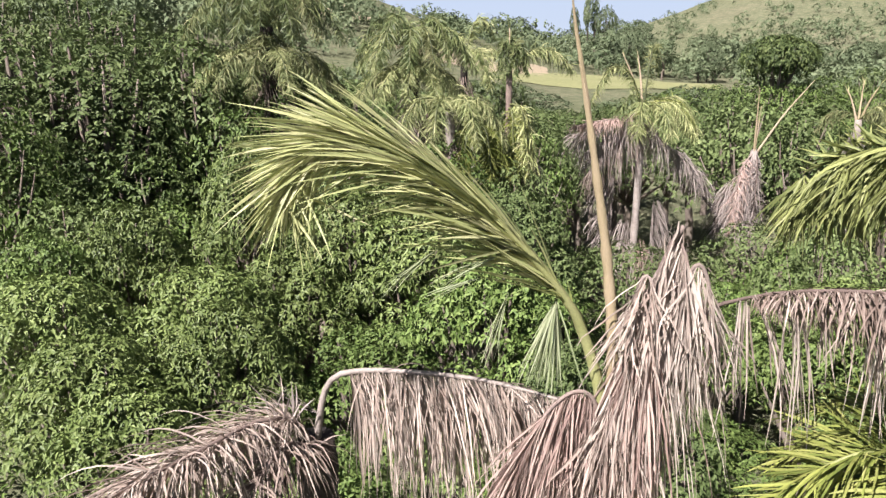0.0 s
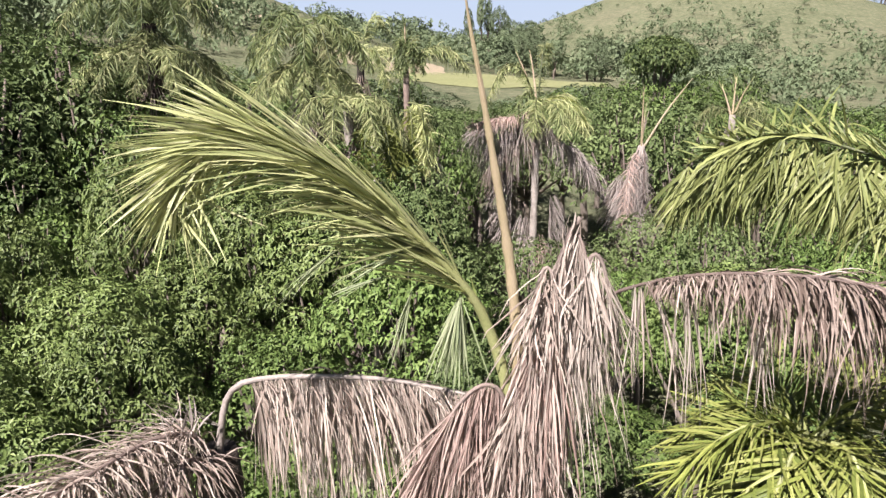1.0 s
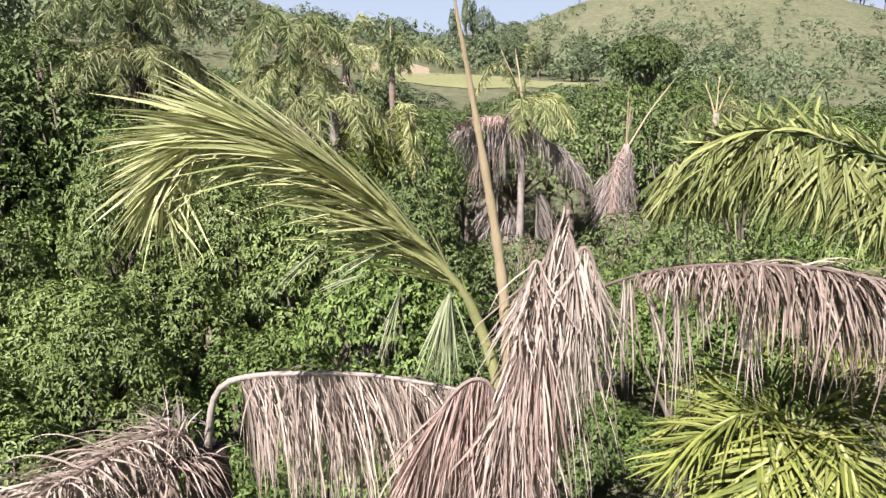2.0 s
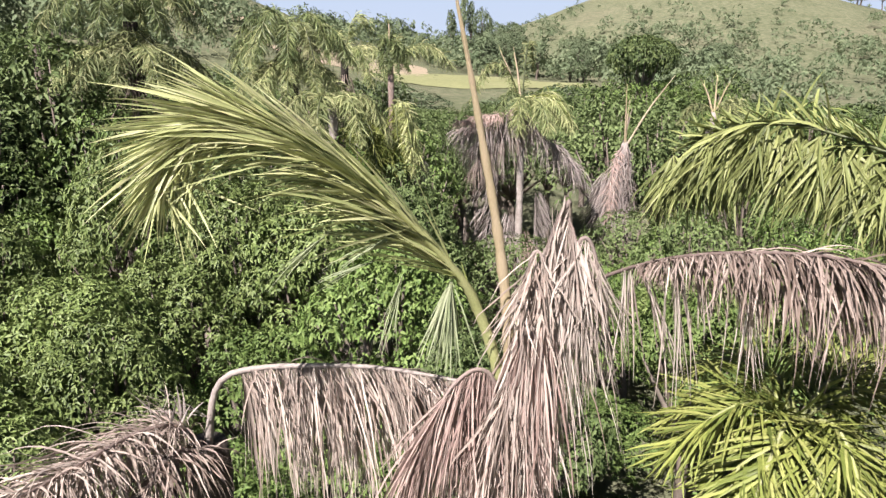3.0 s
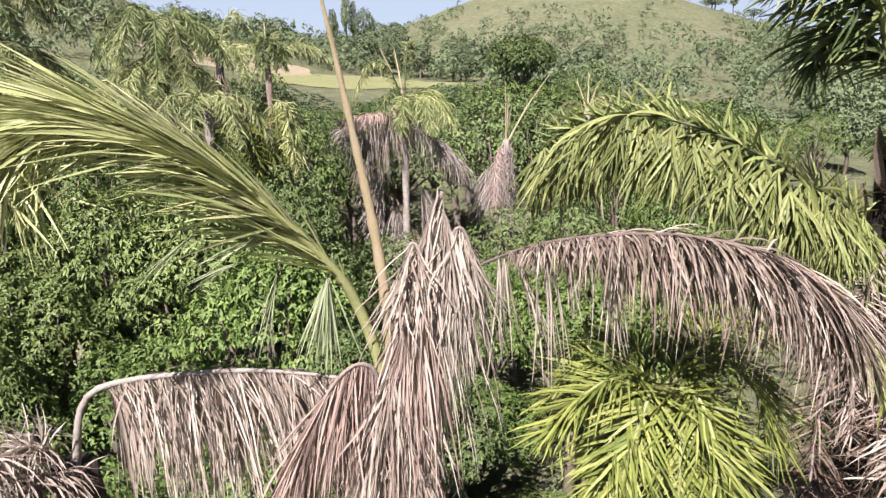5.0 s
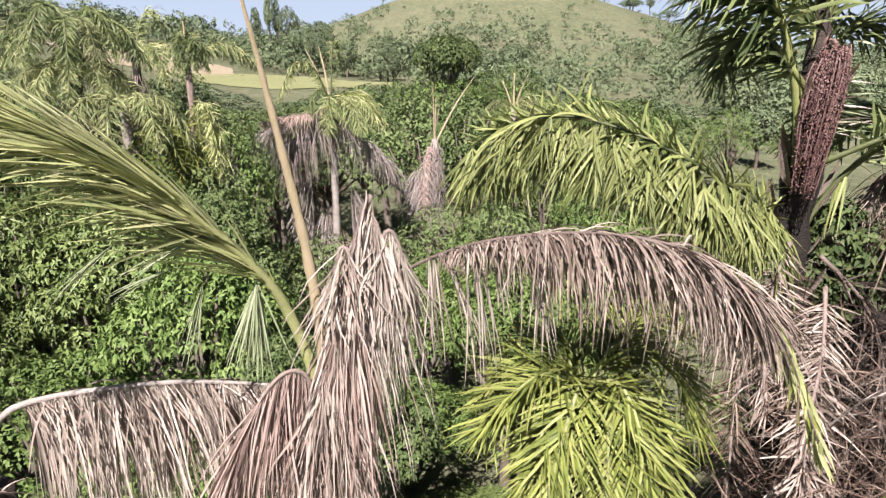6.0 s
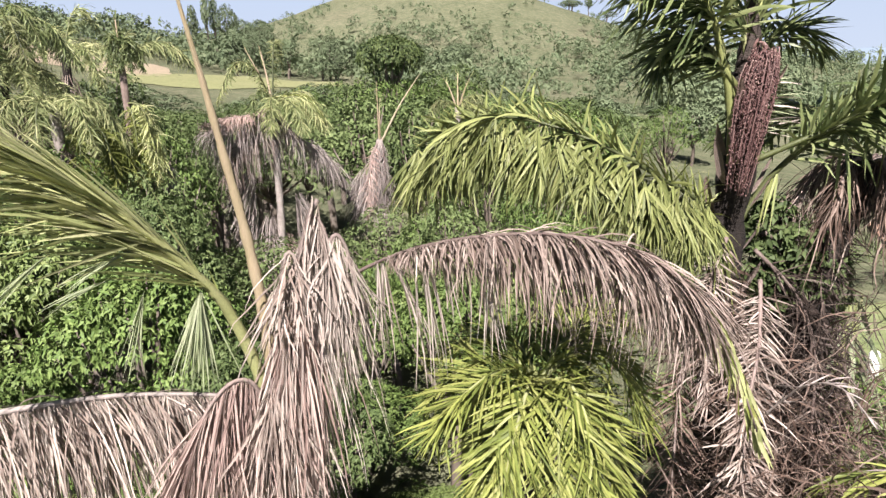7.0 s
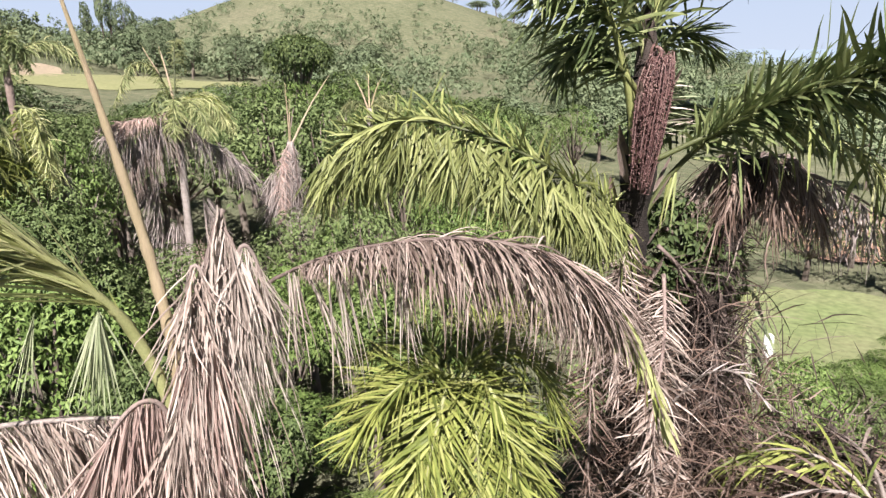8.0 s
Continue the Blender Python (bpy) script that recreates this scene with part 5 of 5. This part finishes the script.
def valley_trees():
    rng = random.Random(78)
    for i in range(165):
        az = rng.uniform(20, -78) if i % 2 else rng.uniform(-12, -45)
        d = 26 + 62 * rng.random() ** 0.8
        x, y = -d * math.sin(radians(az)), d * math.cos(radians(az))
        if (x - 21) ** 2 + (y - 104) ** 2 < 24 ** 2 or (x - 24) ** 2 + (y - 11) ** 2 < 16 ** 2 or (x - 42) ** 2 + (y - 19) ** 2 < 14 ** 2:
            continue
        el = np.interp(az, [-78, -50, -30, -18, -13, -2, 3, 20], [-3.0, -1.8, -0.3, 0.2, -1.0, -1.0, 1.0, 2.5]) + rng.uniform(-1.6, 0.3)
        top = min(10 + d * math.tan(radians(el)), land_z(x, y) + 11)
        if top < land_z(x, y) + 1.8:
            continue
        plant(rng.choice(("g2", "g2", "g1", "m2") if d < 62 else ("f1", "f2", "f3")), x, y, top, rng.uniform(0.8, 1.2), rng.uniform(0, 6.28))
    plant("u1", 17.4, 39.6, 13.0, 0.95)
    for x, y, top in ((15.9, 38.2, 10.5), (19.3, 39.0, 10.7), (17.5, 38.0, 10.6), (20.9, 41.0, 11.1), (14.2, 39.8, 10.5), (22.4, 39.5, 10.5), (16.8, 41.5, 10.9), (18.6, 41.2, 10.8)):
        plant("m2", x, y, top, 1.1, x)
    for i in range(30):
        az, d = rng.uniform(1, -14), rng.uniform(29, 72)
        plant(rng.choice(("g1", "g2", "m1", "m2") if d < 60 else ("f1", "f2")), -d * math.sin(radians(az)), d * math.cos(radians(az)), 10 + d * math.tan(radians(-1.4 - rng.random())), rng.uniform(0.9, 1.3), i)
    plant("g1", 24.5, 43.0, 11.6, 1.0)
    plant("g1", 13.5, 36.0, 10.2, 1.1)
    # the wood at the foot of the hill
    for i in range(62):
        az, d = rng.uniform(-9.5, -30), rng.uniform(126, 172)
        x, y = -d * math.sin(radians(az)), d * math.cos(radians(az))
        plant(("f1", "f2", "f3", "f1", "f3")[i % 5], x, y, land_z(x, y) + rng.uniform(3.5, 7.5) * (1.0 if az > -20 else 0.8), rng.uniform(0.8, 1.5), i)
    # the small trees that stand up against the sky
    for x, y, h, w, key in ((29, 170, 17, 0.8, "f3"), (31, 171, 14, 0.8, "f3"), (26, 170, 12, 0.9, "f3"), (34, 172, 12, 1.0, "f2"), (12, 165, 8, 1.3, "f2"), (8, 168, 7, 1.0, "f2"), (158, 203, 3.6, 1.5, "f1"), (170, 207, 7, 1.1, "f3"), (150, 207, 3.2, 1.3, "f1"), (163, 208, 3.6, 1.6, "f1"), (176, 204, 4, 1.5, "f1"),
                            (-25, 176, 7, 0.7, "f3"), (39, 180, 9, 1.2, "f2"), (45, 186, 8, 1.2, "f1")):
        plant(key, x, y, land_z(x, y) + h, w, x)


valley_trees()
for spot in ((8.2, 3.1, 5.9), (9.8, 3.4, 5.4), (8.0, 1.9, 6.1), (9.4, 1.6, 5.7), (8.2, 5.6, 7.4), (9.6, 6.6, 7.2), (11.0, 5.4, 5.6)):
    plant("b1", *spot, 0.9, spot[0])


for x, y, top in ((28.5, 17.5, 4.0), (31.0, 15.2, 3.8), (32.0, 12.0, 4.0), (32.0, 9.0, 4.0), (31.2, 6.0, 4.2), (26.2, 18.6, 4.4), (35, 15, 4.2), (36, 9, 4.4), (9.6, 5.3, 4.9), (10.3, 4.1, 4.8), (12.3, 6.8, 3.7), (13.0, 5.3, 3.6), (14.9, 8.4, 2.9), (15.9, 6.2, 2.9), (11.2, 3.0, 4.4)):
    plant("m1", x, y, top, 0.95, x)


for x, y, top in ((18.6, 7.2, 2.9), (20.4, 6.9, 2.9), (22.6, 7.3, 3.0), (17.2, 6.6, 3.0)):
    plant("b1", x, y, top, 0.8, x)


def hill_scrub():
    """Bushes and small trees scattered over the slopes, too many to count."""
    rng = np.random.default_rng(5)
    P, D, N, L, W = [], [], [], [], []
    done = 0
    while done < 3300:
        a = math.radians(rng.uniform(-85, 45))
        d = 95 + 210 * rng.random()
        x, y = -d * math.sin(a), d * math.cos(a)
        if (x - 21) ** 2 + (y - 104) ** 2 < 19 ** 2 or ((x + 2) / 17) ** 2 + ((y - 120) / 24) ** 2 < 1:
            continue
        low = 1 - smooth(15, 37, land_z(x, y))
        grove = 0.5 + 0.5 * math.sin(x * 0.085 + 1.3 * math.sin(y * 0.05)) * math.cos(y * 0.075 + 1.1 * math.sin(x * 0.06))
        if rng.random() > (0.07 + 0.93 * low) * (0.3 + 1.4 * grove ** 2):
            continue
        done += 1
        size = 0.4 + 0.7 * rng.random() ** 2 + low * (0.35 + grove) * rng.uniform(0.2, 2.4)
        h = size * rng.uniform(1.5, 2.6)
        z = land_z(x, y)
        lobes = [(x + rng.normal(0, size * 0.4), y + rng.normal(0, size * 0.4), z + h * rng.uniform(0.35, 0.8), size * rng.uniform(0.4, 0.7)) for _ in range(5)]
        p, o = crown_points(rng, lobes, 8 + int(12 * min(size, 3.2)))
        for q, part in zip((P, D, N, L, W), rosettes(rng, p, o, 3, 0.27 + 0.12 * size, 0.21 + 0.09 * size, sink=0.2)):
            q.append(part)
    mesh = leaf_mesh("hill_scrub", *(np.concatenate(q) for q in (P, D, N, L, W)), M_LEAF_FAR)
    tagged(new("hill_scrub", mesh), "scattered green bushes and small trees on the hills", "bushes", kind="stuff")


hill_scrub()


def ground_cover():
    """Low weeds under the palms and at the lawn's edge."""
    rng = np.random.default_rng(6)
    a = np.radians(rng.uniform(-180, 180, 5000))
    d = 22 * np.sqrt(rng.random(5000))
    x, y = d * np.sin(-a), d * np.cos(a)
    keep = ((x - 24.3) / 6.5) ** 2 + ((y - 11.2) / 5.5) ** 2 > 1.1
    x, y = x[keep], y[keep]
    p = np.stack([x, y, land(x, y) + rng.uniform(0.1, 0.8, len(x))], 1)
    o = rng.normal(0, 0.4, (len(x), 3)) + [0, 0, 1]
    o /= np.linalg.norm(o, axis=1, keepdims=True)
    mesh = leaf_mesh("undergrowth", *rosettes(rng, p, o, 6, 0.26, 0.08), M_LEAF_B)
    tagged(new("undergrowth", mesh), "low green weeds covering the ground below the palms", "weeds", kind="stuff")


ground_cover()


def white_post():
    x, y = 19.47, 10.35
    z = land_z(x, y)
    v, f = tube([Vector((x, y, z - 0.2)), Vector((x, y, z + 0.9)), Vector((x, y, z + 1.35)), Vector((x, y, z + 1.42))], [0.16, 0.155, 0.15, 0.09], 10)
    ob = part_of("post", v, f, M_POST, origin=(x, y, z))
    tagged(ob, "short white post standing on the grass", "post")


white_post()

# ---------------------------------------------------------------- dry tangle below the fruiting palm


def dry_tangle():
    """Fallen dry leaves and twigs heaped round the trunks, too many to count."""
    rng = random.Random(31)
    fresh = (((5.4, 3.9, 6.1), (0.5, 0.45, 0.8), 750), ((5.0, 4.2, 5.4), (0.5, 0.5, 0.8), 220), ((5.8, 2.9, 6.2), (0.45, 0.45, 0.4), 380), ((6.1, 3.5, 6.2), (0.4, 0.4, 0.7), 420))
    # The dark colour of this heap stands for shade between the trunks.
    shaded = (((6.35, 3.95, 6.4), (0.35, 0.4, 0.8), 700), ((6.36, 4.22, 7.4), (0.2, 0.3, 0.6), 700), ((6.7, 3.0, 5.7), (0.6, 0.7, 0.45), 420), ((6.9, 2.5, 6.2), (0.5, 0.5, 0.4), 420), ((6.4, 4.5, 7.9), (0.25, 0.3, 0.5), 260), ((6.7, 3.8, 5.6), (0.4, 0.4, 0.4), 420))
    for heap, mat, label in ((fresh, M_DEADBROWN, "tangle of dry brown palm leaves and twigs round the trunks"), (shaded, M_SHADEDTHATCH, "tangle of dead palm leaves between the trunks, coloured as in shade")):
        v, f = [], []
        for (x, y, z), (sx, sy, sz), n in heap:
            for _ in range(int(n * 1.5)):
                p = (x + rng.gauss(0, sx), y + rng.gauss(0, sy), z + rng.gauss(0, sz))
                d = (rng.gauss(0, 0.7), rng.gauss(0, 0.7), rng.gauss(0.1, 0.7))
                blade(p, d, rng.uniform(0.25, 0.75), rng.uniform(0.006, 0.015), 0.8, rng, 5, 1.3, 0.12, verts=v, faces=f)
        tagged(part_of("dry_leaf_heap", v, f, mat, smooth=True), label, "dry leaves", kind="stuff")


dry_tangle()


def creeper():
    rng = np.random.default_rng(8)
    lobes = [(6.05, 4.35, 8.65, 0.28), (6.25, 4.2, 8.45, 0.32), (6.45, 4.1, 8.2, 0.32), (6.2, 4.3, 8.1, 0.3), (5.95, 4.45, 8.3, 0.25), (6.6, 4.1, 7.9, 0.3)]
    p, o = crown_points(rng, lobes, 620, 0.6)
    ob = thing("creeper", (6.2, 4.3, land_z(6.2, 4.3)), "dark green creeper climbing between the palm trunks", "creeper")
    v, f = [], []
    py = random.Random(5)
    for k in range(6):
        a = Vector((6.2 + py.uniform(-0.2, 0.2), 4.3 + py.uniform(-0.2, 0.2), land_z(6.2, 4.3)))
        b = Vector(lobes[k][:3])
        tube(spline([a, a.lerp(b, 0.5) + Vector((py.uniform(-0.2, 0.2), py.uniform(-0.2, 0.2), 0)), b], 8), [0.02] * 9, 5, v, f)
    part_of("vine", v, f, M_WOOD, ob)
    mesh = leaf_mesh("foliage", *rosettes(rng, p, o, 5, 0.085, 0.045), M_LEAF_C)
    leaves = new("foliage", mesh)
    leaves.parent = ob
    leaves.location = -WHERE[ob]


creeper()


def broad_leaf_plant(x, y, top, seed):
    """A clump of tall stems with long pale green blades that hang down."""
    z = land_z(x, y)
    ob = thing("broad_leaved_plant", (x, y, z), "plant with long hanging pale green leaves", "plant")
    rng = random.Random(seed)
    for k in range(22):
        a = rng.uniform(0, 6.28)
        s = Vector((x + rng.gauss(0, 0.06), y + rng.gauss(0, 0.06), z))
        e = Vector((x + math.cos(a) * 0.09, y + math.sin(a) * 0.09, top - rng.uniform(0.0, 1.0)))
        v, f = tube(spline([s, s.lerp(e, 0.5), e], 6), [0.026, 0.026, 0.024, 0.022, 0.02, 0.016, 0.012], 6)
        stem = part_of("stem", v, f, M_RACHIS_GREEN, ob)
        v, f = blade(e, (math.cos(a) * 0.35, math.sin(a) * 0.35, -0.35), rng.uniform(0.5, 0.95), 0.055, 3.0, rng, 9, 0.8, 0.05, 0.3, blunt=0.2)
        part_of("leaf", v, f, M_PALELEAF, stem)


broad_leaf_plant(6.94, 3.95, 7.95, 3)


def low_palm():
    """The small palm whose dry and yellowed leaves show at the edge of the lawn."""
    x, y = 6.1, 1.9
    z = land_z(x, y)
    ob = thing("palm_tree", (x, y, z), "low palm with yellowed and dry straw-coloured leaves", "palm tree")
    v, f = tube(spline([(x, y, z - 0.3), (x, y + 0.05, 3.6), (x, y, 6.2)], 14), [0.15 + (0.02 if i % 2 else 0) for i in range(15)], 10)
    part_of("trunk", v, f, M_BARK, ob)
    c = Vector((x, y, 6.2))
    # Darker dead-leaf colours stand in for shade low down here.
    for i, (dx, dy, up, mat) in enumerate(((-0.9, 0.6, 0.5, M_DEADBROWN), (-0.3, 1.0, 0.55, M_YELLOW), (0.6, 0.9, 0.5, M_SHADEDTHATCH), (-1.0, -0.1, 0.4, M_DEADDARK), (0.9, 0.2, 0.5, M_DEADBROWN))):
        d = Vector((dx, dy, 0)).normalized()
        frond(ob, [c, c + d * 0.4 + UP * up, c + d * 0.95 + UP * up * 1.1, c + d * 1.45 + UP * up * 0.5], 120 + i, 48, 0.6, 0.03, (60, 35), (-50, 20), 1.7, mat, M_RACHIS_PALE, (0.03, 0.008), 0.12, label="leaf with hanging leaflets", twist=0.8, wild=0.14, joined=True)


low_palm()
